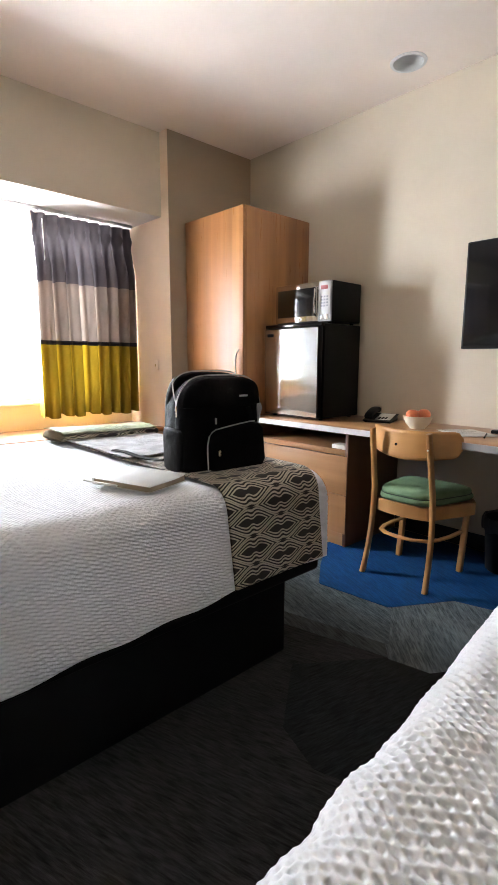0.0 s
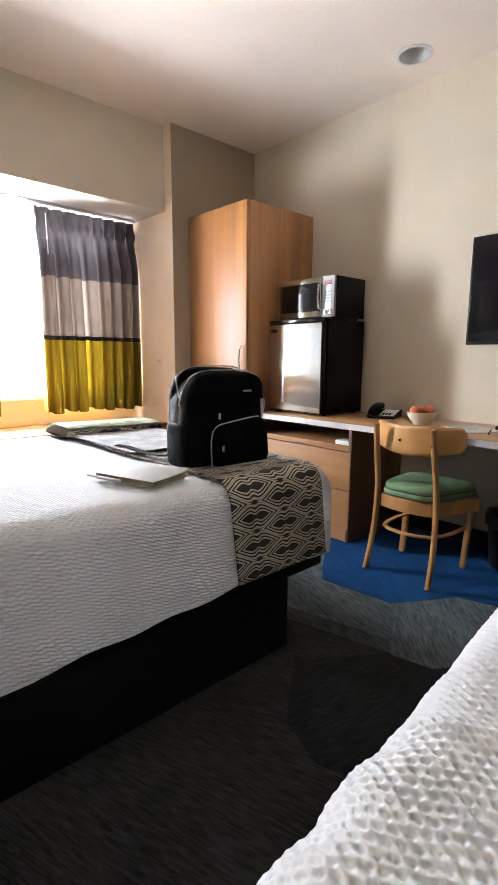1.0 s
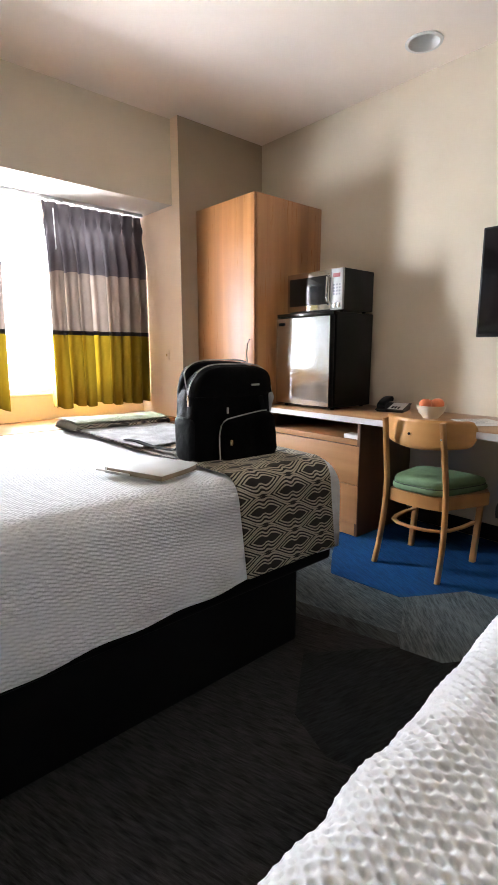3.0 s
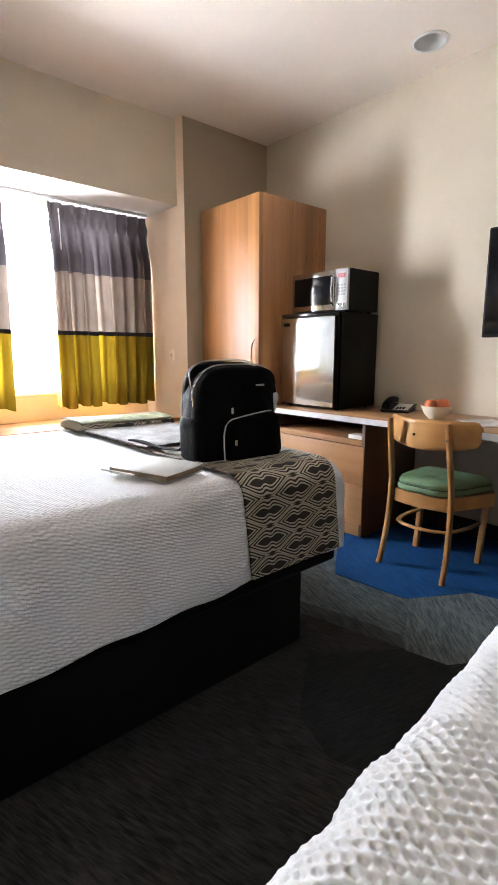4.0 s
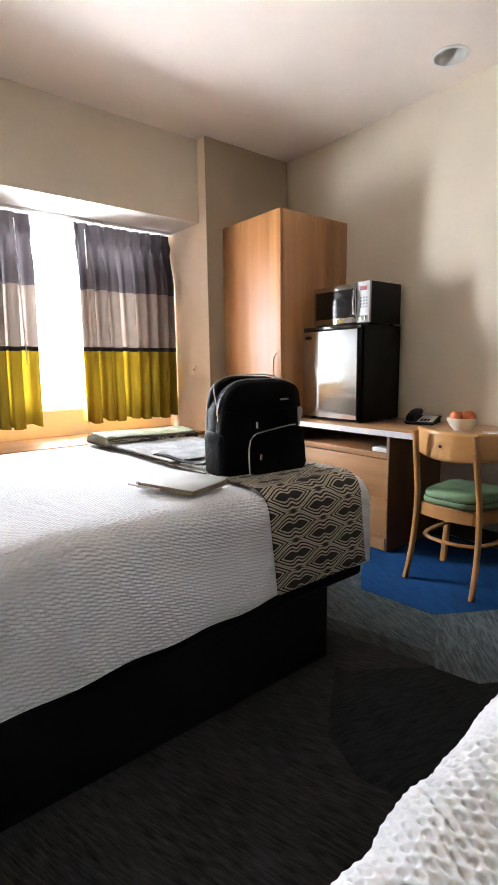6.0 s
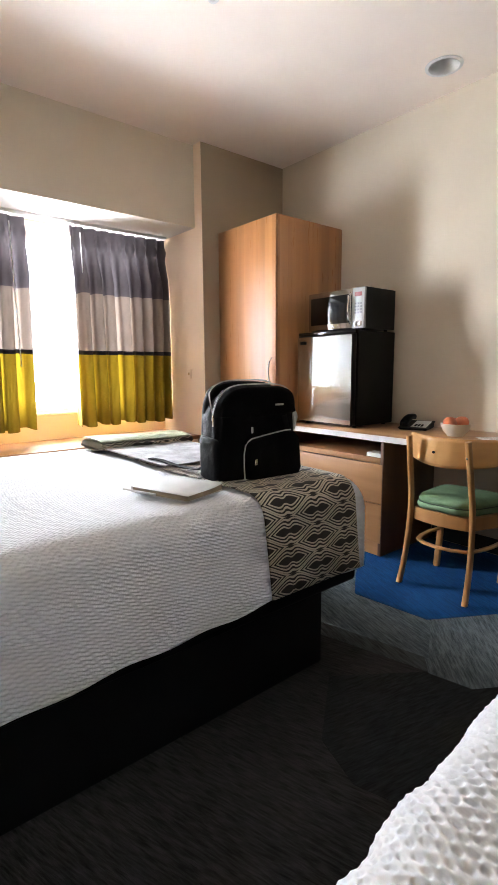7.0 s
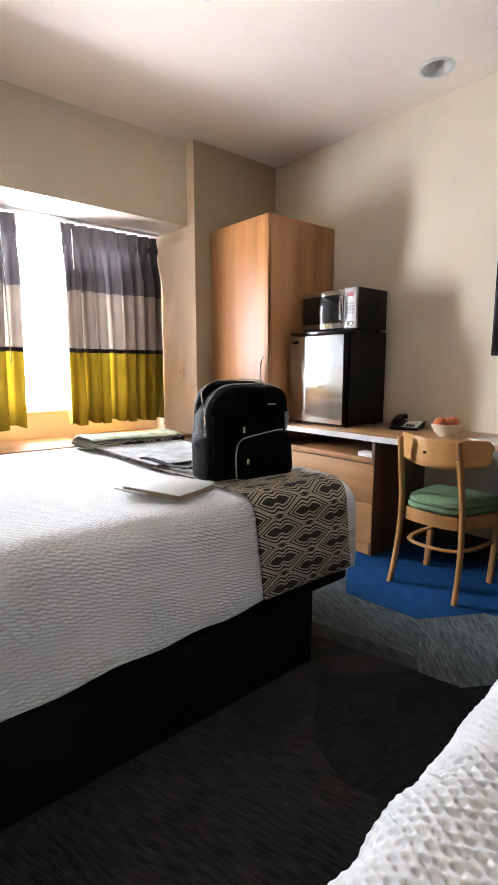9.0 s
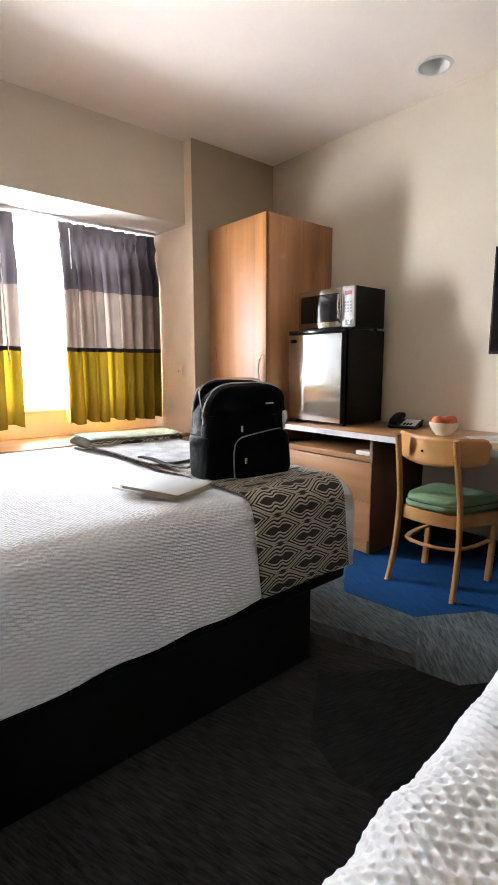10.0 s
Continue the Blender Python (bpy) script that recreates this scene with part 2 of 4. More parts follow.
def origin_of(ob):
    v = Vector((0, 0, 0))
    while ob is not None:
        v = v + Vector(ob.location)
        ob = ob.parent
    return v


def smooth_mesh(me, angle=35):
    for p in me.polygons:
        p.use_smooth = True
    try:
        me.set_sharp_from_angle(angle=radians(angle))
    except AttributeError:
        pass


def part(name, bm, mat, parent=None, label="", smooth=True, angle=35):
    """Links a bmesh, given in world coordinates, as one mesh object under its thing."""
    me = bpy.data.meshes.new(name)
    off = origin_of(parent)
    bmesh.ops.translate(bm, verts=bm.verts, vec=-off)
    bm.normal_update()
    bm.to_mesh(me)
    bm.free()
    for mm in (mat if isinstance(mat, (list, tuple)) else [mat]):
        me.materials.append(mm)
    if smooth:
        smooth_mesh(me, angle)
    ob = new(name, me)
    ob.parent = parent
    if label:
        tagged(ob, label)
    return ob


def bm_box(lo, hi, bev=0.0, seg=2, bm=None):
    bm = bm or bmesh.new()
    g = bmesh.ops.create_cube(bm, size=1)
    c = [(a + b) / 2 for a, b in zip(lo, hi)]
    d = [b - a for a, b in zip(lo, hi)]
    bmesh.ops.transform(bm, verts=g["verts"], matrix=Matrix.Translation(c) @ Matrix.Diagonal((*d, 1)))
    if bev:
        es = list({e for v in g["verts"] for e in v.link_edges})
        bmesh.ops.bevel(bm, geom=es, offset=bev, segments=seg, affect="EDGES", profile=0.5)
    return bm


def bm_cyl(p, r1, r2, h, seg=24, bm=None, bev=0.0, axis="z"):
    bm = bm or bmesh.new()
    g = bmesh.ops.create_cone(bm, cap_ends=True, segments=seg, radius1=r1, radius2=r2, depth=h)
    m = Matrix.Translation((0, 0, h / 2))
    if axis == "x":
        m = Matrix.Rotation(radians(90), 4, "Y") @ m
    if axis == "y":
        m = Matrix.Rotation(radians(-90), 4, "X") @ m
    bmesh.ops.transform(bm, verts=g["verts"], matrix=Matrix.Translation(p) @ m)
    if bev:
        es = [e for e in {e for v in g["verts"] for e in v.link_edges} if any(len(f.verts) > 4 for f in e.link_faces)]
        bmesh.ops.bevel(bm, geom=es, offset=bev, segments=2, affect="EDGES")
    return bm


def bm_tube(pts, r, seg=8, bm=None, closed=False, flat=None):
    """A tube, or a flat bar (flat = half width, half thickness and its side vector), along points."""
    bm = bm or bmesh.new()
    pts = [Vector(p) for p in pts]
    rings = []
    n = len(pts)
    for i, p in enumerate(pts):
        a = pts[(i - 1) % n] if closed or i else pts[0]
        b = pts[(i + 1) % n] if closed or i < n - 1 else pts[-1]
        d = (b - a).normalized()
        if flat:
            side = Vector(flat[2]).normalized()
            side = (side - d * side.dot(d)).normalized()
            up = d.cross(side)
            hw, ht = flat[0], flat[1]
            ring = []
            for k in range(12):
                t = 2 * math.pi * k / 12 + math.pi / 12
                cx, cy = math.cos(t), math.sin(t)
                sx = math.copysign(abs(cx) ** 0.45, cx)
                sy = math.copysign(abs(cy) ** 0.45, cy)
                ring.append(bm.verts.new(p + side * (hw * sx) + up * (ht * sy)))
        else:
            ref = Vector((0, 0, 1)) if abs(d.z) < 0.9 else Vector((1, 0, 0))
            s1 = d.cross(ref).normalized()
            s2 = d.cross(s1)
            ring = [bm.verts.new(p + (s1 * math.cos(2 * math.pi * k / seg) + s2 * math.sin(2 * math.pi * k / seg)) * r) for k in range(seg)]
        rings.append(ring)
    m = len(rings[0])
    for i in range(n if closed else n - 1):
        A, B = rings[i], rings[(i + 1) % n]
        for k in range(m):
            bm.faces.new((A[k], A[(k + 1) % m], B[(k + 1) % m], B[k]))
    if not closed:
        bm.faces.new(rings[0][::-1])
        bm.faces.new(rings[-1])
    bmesh.ops.recalc_face_normals(bm, faces=bm.faces)
    return bm


def bm_lathe(profile, at, seg=32, bm=None, cap=False):
    bm = bm or bmesh.new()
    rings = []
    for r, z in profile:
        rings.append([bm.verts.new((at[0] + r * math.cos(2 * math.pi * k / seg), at[1] + r * math.sin(2 * math.pi * k / seg), at[2] + z)) for k in range(seg)])
    for A, B in zip(rings, rings[1:]):
        for k in range(seg):
            bm.faces.new((A[k], A[(k + 1) % seg], B[(k + 1) % seg], B[k]))
    if cap:
        bm.faces.new(rings[0][::-1])
        bm.faces.new(rings[-1])
    return bm


def bm_prism(poly, z0, z1, bm=None):
    bm = bm or bmesh.new()
    a = [bm.verts.new((x, y, z0)) for x, y in poly]
    b = [bm.verts.new((x, y, z1)) for x, y in poly]
    bm.faces.new(a[::-1])
    bm.faces.new(b)
    n = len(poly)
    for i in range(n):
        bm.faces.new((a[i], a[(i + 1) % n], b[(i + 1) % n], b[i]))
    bmesh.ops.recalc_face_normals(bm, faces=bm.faces)
    return bm


def grid_object(name, X, mat, parent=None, label="", uv=None, closed=False, thick=0.0):
    """A sheet from an array of points of shape (rows, columns, 3); uv: the same with 2."""
    n, k = X.shape[:2]
    idx = np.arange(n * k).reshape(n, k)
    q = np.stack([idx[:-1, :-1], idx[:-1, 1:], idx[1:, 1:], idx[1:, :-1]], -1).reshape(-1, 4)
    me = bpy.data.meshes.new(name)
    off = origin_of(parent)
    P = X.reshape(-1, 3) - np.array(off)
    me.from_pydata(P.tolist(), [], q.tolist())
    if uv is not None:
        lay = me.uv_layers.new(name="cloth")
        U = uv.reshape(-1, 2)
        lay.data.foreach_set("uv", U[q.reshape(-1)].reshape(-1).astype(np.float32))
    me.materials.append(mat)
    for p in me.polygons:
        p.use_smooth = True
    ob = new(name, me)
    ob.parent = parent
    if thick:
        sol = ob.modifiers.new("thickness", "SOLIDIFY")
        sol.thickness, sol.offset = thick, -1
    if label:
        tagged(ob, label)
    return ob


def wave_noise(x, y, scale, seed=0):
    """Cheap smooth noise on arrays: a sum of turned sine waves."""
    r = np.random.RandomState(seed)
    out = np.zeros_like(x)
    for i in range(7):
        a = r.uniform(0, 2 * math.pi)
        f = scale * r.uniform(0.5, 1.6)
        out += np.sin(f * (x * math.cos(a) + y * math.sin(a)) + r.uniform(0, 6.3))
    return out / 7


# ---- room ----
XE, YC, YF, ZC, ZS, XJ = 3.31, 3.235, 3.328, 2.74, 2.169, 2.505
XN, XW, YS, YG, ZL = 0.40, -0.32, -2.6, 3.86, 0.61


def structure(name, bm, mat, label="", category="wall"):
    return tagged(part(name, bm, mat, None, smooth=False), label, category, kind="structure")


floor = structure("floor", bm_box((XW - 0.1, YS - 0.1, -0.08), (XE + 0.1, YG + 0.2, 0)), CARP, "charcoal patterned carpet floor with blue and grey shapes", "floor")


def bm_slab_hole(lo, hi, cx, cy, r, seg=40):
    """A slab with one round hole through it."""
    bm = bmesh.new()
    q = r * 1.6
    loops = {}
    for z in (lo[2], hi[2]):
        circ, sq = [], []
        for k in range(seg):
            t = 2 * math.pi * (k + 0.5) / seg
            c, s = math.cos(t), math.sin(t)
            circ.append(bm.verts.new((cx + r * c, cy + r * s, z)))
            f = q / max(abs(c), abs(s))
            sq.append(bm.verts.new((cx + f * c, cy + f * s, z)))
        loops[z] = (circ, sq)
        for k in range(seg):
            bm.faces.new((circ[k], circ[(k + 1) % seg], sq[(k + 1) % seg], sq[k]))
        # corners of the inner square and the plate round it
        ins = [bm.verts.new((cx + a * q, cy + b * q, z)) for a, b in ((1, 1), (-1, 1), (-1, -1), (1, -1))]
        n4 = seg // 4
        for j in range(4):
            k = (n4 // 2 + j * n4) % seg
            bm.faces.new((sq[(k - 1) % seg], ins[j], sq[k]))
        out = [bm.verts.new(p) for p in ((hi[0], hi[1], z), (lo[0], hi[1], z), (lo[0], lo[1], z), (hi[0], lo[1], z))]
        for j in range(4):
            a, b = ins[j], ins[(j + 1) % 4]
            k0 = (n4 // 2 + j * n4) % seg
            edge = [sq[(k0 + i) % seg] for i in range(n4)]
            bm.faces.new([out[j], a] + edge + [b, out[(j + 1) % 4]])
        loops[z] += (out,)
    A, B = loops[lo[2]], loops[hi[2]]
    for k in range(seg):
        bm.faces.new((A[0][k], A[0][(k + 1) % seg], B[0][(k + 1) % seg], B[0][k]))
    for k in range(4):
        bm.faces.new((A[2][k], A[2][(k + 1) % 4], B[2][(k + 1) % 4], B[2][k]))
    bmesh.ops.recalc_face_normals(bm, faces=bm.faces)
    return bm


DL = (3.031, 1.668, 0.085)
DL2 = (1.52, 3.56, 0.075)
structure("ceiling", bm_slab_hole((XW - 0.1, YS - 0.1, ZC), (XE + 0.1, YC + 0.4, ZC + 0.1), *DL), CEIL, "plain warm white painted ceiling", "ceiling")
structure("wall_east", bm_box((XE, YS, 0), (XE + 0.1, YC, ZC)), WALL, "greige painted wall behind desk and television", "wall")
structure("wall_west", bm_box((XW - 0.1, YS, 0), (XW, YC, ZC)), WALL, "greige painted wall behind the headboards", "wall")
# out of view; takes the column's dark paint to cut bounced fill
structure("wall_south", bm_box((XW - 0.1, YS - 0.1, 0), (XE + 0.1, YS, ZC)), TAUPE, "unseen taupe wall closing the room, dark to cut fill light", "wall")
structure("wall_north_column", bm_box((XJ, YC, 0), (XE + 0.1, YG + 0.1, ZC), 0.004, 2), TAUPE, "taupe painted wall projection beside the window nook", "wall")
fas = bm_box((XN, YF, ZS), (XJ, YF + 0.003, ZC))
bm_box((XN, YF + 0.003, ZS + 0.1), (XJ, YF + 0.1, ZC), bm=fas)
structure("wall_north_fascia", fas, WALL, "greige painted fascia above the window nook", "wall")
structure("wall_north_left", bm_box((XW - 0.1, YF, 0), (XN, YG + 0.1, ZC)), WALL, "greige wall beside the window nook", "wall")
structure("nook_soffit", bm_slab_hole((XN, YF + 0.0032, ZS), (XJ, YG + 0.1, ZS + 0.1), *DL2), SOFF, "white soffit over the window nook, dimmed against window glare", "ceiling")
structure("nook_ledge_base", bm_box((XN, YF + 0.02, 0), (XJ, YG, ZL - 0.03)), NOOK, "cream painted base of the window ledge", "wall")
structure("window_ledge", bm_box((XN, YF, ZL - 0.03), (XJ, YG, ZL), 0.004, 2), LEDGEW, "orange-brown wooden ledge under the window", "trim")
# window wall with an opening
WX0, WX1, WZ0, WZ1 = 0.56, 2.36, 0.815, 2.055
wb = bm_box((XN, YG, 0), (XJ, YG + 0.1, WZ0))
bm_box((XN, YG, WZ1), (XJ, YG + 0.1, ZS), bm=wb)
bm_box((XN, YG, WZ0), (WX0, YG + 0.1, WZ1), bm=wb)
bm_box((WX1, YG, WZ0), (XJ, YG + 0.1, WZ1), bm=wb)
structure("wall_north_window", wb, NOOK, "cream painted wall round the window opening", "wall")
# thin pale sheets paint the column's window-lit side
structure("nook_side_lining", bm_box((XJ - 0.004, YC + 0.002, ZL), (XJ - 0.0005, YG, ZS - 0.0005)), NOOK, "side of the window nook, cream painted as if window-lit", "wall")
structure("column_side_lining", bm_box((XJ - 0.004, YC + 0.002, ZS), (XJ - 0.0005, YF - 0.0005, ZC)), NOOK, "narrow return beside the fascia, cream painted as if window-lit", "wall")

# black strip added at the wall foot to deepen the under-desk shade
SHADEB = plain("black_shade_base", (0.012, 0.012, 0.013), 0.5, 0, 0.15, 200, 0.3)
structure("baseboard", bm_box((XE - 0.007, YS + 0.001, 0.0045), (XE - 0.0005, 1.764, 0.10), 0.002, 2), SHADEB, "black base strip added along the wall to deepen shade", "baseboard")

# window with frame and panes
window = thing("window_1", (1.46, YG, WZ0), "bright white-framed window with daylight behind", "window", kind="structure")
wf = bm_box((WX0, YG + 0.02, WZ0), (WX1, YG + 0.07, WZ0 + 0.035), 0.003)
bm_box((WX0, YG + 0.02, WZ1 - 0.04), (WX1, YG + 0.07, WZ1), 0.003, bm=wf)
bm_box((WX0, YG + 0.02, WZ0 + 0.035), (WX0 + 0.04, YG + 0.07, WZ1 - 0.04), 0.003, bm=wf)
bm_box((WX1 - 0.04, YG + 0.02, WZ0 + 0.035), (WX1, YG + 0.07, WZ1 - 0.04), 0.003, bm=wf)
part("window_frame", wf, WHITEP, window)
part("window_sill", bm_box((WX0 - 0.02, YG - 0.02, WZ0 - 0.022), (WX1 + 0.02, YG - 0.001, WZ0 - 0.002), 0.004), NOOK, window)
GLASS = mat_new("window_glass", (1, 1, 1), 0.0)
bsdf(GLASS).inputs["Transmission Weight"].default_value = 1.0
bsdf(GLASS).inputs["IOR"].default_value = 1.05
pane = part("pane", bm_box((WX0 + 0.041, YG + 0.042, WZ0 + 0.036), (WX1 - 0.041, YG + 0.046, WZ1 - 0.041)), GLASS, window)
pane.visible_shadow = False


# ---- carpet shapes, laid flush into the floor ----
def carpet_shape(poly, mat, z):
    # neighbouring shapes lap under one another by a few millimetres
    cx, cy = sum(p[0] for p in poly) / len(poly), sum(p[1] for p in poly) / len(poly)
    grow = 0.0 if z >= 0.004 else 0.012
    poly = [(x + grow * (x - cx) / math.hypot(x - cx, y - cy), y + grow * (y - cy) / math.hypot(x - cx, y - cy)) for x, y in poly]
    part("carpet_shape", bm_prism(poly, -0.02, z), mat, floor, smooth=False)


carpet_shape([(2.24, 1.555), (2.28, 1.172), (2.565, 1.0), (2.605, 0.848), (2.95, 0.70), (3.30, 0.70), (3.30, 1.9), (2.72, 1.885), (2.43, 1.70)], CARPB, 0.004)
# painted penumbra strip between lit grey carpet and the bed's shade
carpet_shape([(1.84, 1.38), (1.933, 0.957), (2.013, 1.02), (1.925, 1.42), (1.80, 1.85), (1.70, 1.8)], CARPM, 0.0022)
# grey stops at the bed's shadow edge; bare charcoal beyond draws the shade
carpet_shape([(1.925, 1.42), (2.013, 1.02), (2.276, 1.17), (2.236, 1.558), (2.43, 1.705), (2.72, 1.89), (2.70, 2.25), (2.0, 2.3), (1.80, 1.85)], CARPG, 0.0034)
carpet_shape([(1.936, 0.953), (1.970, 0.808), (2.15, 0.70), (2.45, 0.45), (2.60, 0.845), (2.56, 0.996), (2.28, 1.167), (2.015, 1.016)], CARPG2, 0.0030)
carpet_shape([(1.38, 0.98), (1.325, 0.815), (1.40, 0.60), (1.75, 0.42), (2.05, 0.50), (2.14, 0.698), (1.966, 0.804), (1.930, 0.952), (1.63, 1.172)], CARPD, 0.0012)


# ---- beds ----
def waffle(u, v, a, b, seed):
    """Seersucker cells: a net of puckered cords round staggered hollows."""
    w1 = wave_noise(u, v, 30, seed) * 0.006 + wave_noise(u, v, 130, seed + 1) * 0.0020
    w2 = wave_noise(u, v, 30, seed + 2) * 0.006 + wave_noise(u, v, 130, seed + 3) * 0.0022
    c = np.cos(2 * math.pi * (u + 1.5 * w1) / a) * np.cos(2 * math.pi * (v + 1.5 * w2) / b)
    amp = 0.85 + 0.5 * wave_noise(u, v, 30, seed + 5)
    # broad puckered cords round flat-bottomed hollows
    t = np.clip((c + 0.10) / 0.75, 0, 1)
    return (1.0 - t * t * (3 - 2 * t) + 0.30 * np.clip(-c, 0, 1) ** 2) * amp


def ripple(u, v, seed):
    """Long, slightly wandering crinkles of a quilt seen from further off."""
    w = wave_noise(u, v, 35, seed) * 0.006 + wave_noise(u, v, 9, seed + 1) * 0.012 + 0.10 * u
    w = w + wave_noise(u, v, 90, seed + 9) * 0.0025
    ph = 2 * math.pi * (v + w) / 0.0125 + 1.7 * np.sin(2 * math.pi * (u + 0.8 * v + 2 * w) / 0.034 + 2.6 * wave_noise(u, v, 40, seed + 7))
    return (0.5 + 0.5 * np.cos(ph)) ** 0.7 * np.clip(0.85 + 1.0 * wave_noise(u, v, 28, seed + 2), 0.6, 1.5) * (1 - 0.97 * np.clip((v - 0.0) / 0.14, 0, 1))


def drape(lo, hi, r, u, v):
    """A point of a rounded block's skin for cloth coordinates u (x) and v (y), both measured from the low corner of its top; past the top the cloth turns down the side.
    Returns places and normals."""
    def bend(s, L):
        # distance along a straight top of length L with quarter rounds of radius r at both ends
        arc = r * math.pi / 2
        s = np.asarray(s)
        top0, top1 = r, L - r
        pos = np.where(s < top0, 0, np.where(s > top1, 0, s))
        th0 = np.clip((top0 - s) / r, 0, math.pi / 2)
        th1 = np.clip((s - top1) / r, 0, math.pi / 2)
        down0 = np.maximum(0, (top0 - s) - arc)
        down1 = np.maximum(0, (s - top1) - arc)
        c = np.clip(s, top0, top1) - r * np.sin(th0) + r * np.sin(th1)
        drop = r * (1 - np.cos(th0)) + r * (1 - np.cos(th1)) + down0 + down1
        nx = -np.sin(th0) + np.sin(th1)
        nz = np.cos(th0) * np.cos(th1)
        return c, drop, nx, nz
    cx, dx, nx, zx = bend(u, hi[0] - lo[0])
    cy, dy, ny, zy = bend(v, hi[1] - lo[1])
    P = np.stack([lo[0] + cx, lo[1] + cy, hi[2] - dx - dy], -1)
    N = np.stack([nx * zy, ny * zx, zx * zy], -1)
    ln_ = np.linalg.norm(N, axis=-1, keepdims=True)
    N = np.where(ln_ < 0.05, np.stack([nx, ny, 0 * nx], -1), N)
    N /= np.maximum(np.linalg.norm(N, axis=-1, keepdims=True), 1e-6)
    return P, N


def quilt(bed, lo, hi, r, hem, a, b, amp, us, vs, seed, rumple=1.0):
    """The white quilt, as one sheet over top and both long sides, and a separate foot flap."""
    W, L = hi[1] - lo[1], hi[0] - lo[0]
    dropl = (hi[2] - lo[2]) - r + r * math.pi / 2
    vmin, vmax = r - dropl, W - r + dropl
    umax = L - r + r * math.pi / 2 + (hi[2] - lo[2] - r)

    def steps(start, stop, fine_lo, fine_hi, fine, coarse):
        s = [start]
        while s[-1] < stop:
            s.append(s[-1] + (fine if fine_lo <= s[-1] <= fine_hi else coarse))
        return np.array(s)
    u = steps(0.0, umax, *us)
    v = steps(vmin, vmax, *vs)
    U, V = np.meshgrid(u, v, indexing="ij")
    # corners at the foot: cloth past both edges is gathered in
    P, N = drape(lo, hi, r, np.maximum(U, r * 1.001), V)
    P[..., 0] += np.minimum(U - r, 0)
    big = wave_noise(U, V, 5, seed + 20) * 0.008 + wave_noise(U, V, 14, seed + 21) * 0.004
    h = (waffle(U, V, a, b, seed) if a else ripple(U, V, seed)) * amp + big * rumple
    P = P + N * h[..., None]
    bottom = hem(P[..., 0], P[..., 1])
    P[..., 2] = np.maximum(P[..., 2], bottom)
    return P, U, V, N


def hem1(x, y):
    t = np.clip((x - 0.6) / 0.8, 0, 1)
    return 0.322 + 0.034 * t * t * (3 - 2 * t) + 0.006 * np.sin(x * 9) + 0.004 * np.sin(x * 23 + 1)


def sheet_from(P, name, mat, bed, mask=None):
    n, k = P.shape[:2]
    idx = np.arange(n * k).reshape(n, k)
    q = np.stack([idx[:-1, :-1], idx[1:, :-1], idx[1:, 1:], idx[:-1, 1:]], -1).reshape(-1, 4)
    Z = P[..., 2].reshape(-1)
    X = P.reshape(-1, 3)
    # drop faces that have been squeezed flat at the hem or doubled in the corner
    A = X[q[:, 0]] - X[q[:, 2]]
    B = X[q[:, 1]] - X[q[:, 3]]
    keep = np.linalg.norm(np.cross(A, B), axis=1) > 2e-6
    q = q[keep]
    me = bpy.data.meshes.new(name)
    me.from_pydata((X - np.array(origin_of(bed))).tolist(), [], q.tolist())
    me.materials.append(mat)
    for p in me.polygons:
        p.use_smooth = True
    ob = new(name, me)
    ob.parent = bed
    return ob


BED_LO, BED_HI = (-0.22, 1.235, 0.30), (1.870, 2.74, 0.708)
bed1 = thing("bed", (0.8, 2.0, 0), "double bed with white seersucker quilt on a black platform base", "bed", "beds")
part("plinth", bm_box((-0.25, 1.272, 0), (1.678, 2.70, 0.285), 0.004), BLACKV, bed1, "black boxed bed base")
part("platform", bm_box((-0.25, 1.258, 0.286), (1.868, 2.72, 0.352), 0.018, 3), BLACKV, bed1, "black overhanging platform edge")
part("mattress", bm_box((-0.24, 1.27, 0.353), (1.835, 2.71, 0.655), 0.05, 4), QUILT, bed1)
P, U, V, N = quilt(bed1, BED_LO, BED_HI, 0.07, hem1, 0, 0, 0.0062, (0.7, 2.6, 0.0055, 0.014), (-0.5, 0.36, 0.0019, 0.0045), 3, 0.6)
sheet_from(P, "quilt", QUILT, bed1)

BED2_LO, BED2_HI = (-0.22, -1.19, 0.30), (1.875, 0.345, 0.70)
bed2 = thing("bed", (0.8, -0.4, 0), "double bed with puckered white seersucker quilt beside the camera", "bed", "beds")
part("plinth", bm_box((-0.25, -1.15, 0), (1.686, 0.255, 0.285), 0.004), BLACKV, bed2, "black boxed bed base")
part("platform", bm_box((-0.25, -1.17, 0.286), (1.86, 0.285, 0.352), 0.018, 3), BLACKV, bed2, "black overhanging platform edge")
part("mattress", bm_box((-0.24, -1.16, 0.353), (1.845, 0.28, 0.655), 0.05, 4), QUILT, bed2)
P2, U2, V2, N2 = quilt(bed2, BED2_LO, BED2_HI, 0.085, hem1, 0.0165, 0.0245, 0.0043, (0.58, 1.75, 0.0018, 0.012), (1.1, 1.62, 0.0018, 0.012), 11, 1.3)
P2[..., 1] += (-0.016 + 0.088 * np.clip(P2[..., 0] - 0.6, -0.2, 1.2) - 0.011 * np.clip((P2[..., 0] - 0.60) / 0.22, 0, 1) - 0.004 * np.exp(-((P2[..., 0] - 0.82) / 0.05) ** 2) - 0.007 * np.exp(-((P2[..., 0] - 0.68) / 0.03) ** 2)) * (P2[..., 1] > -0.4) * np.clip((P2[..., 1] + 0.4) / 0.5, 0, 1)
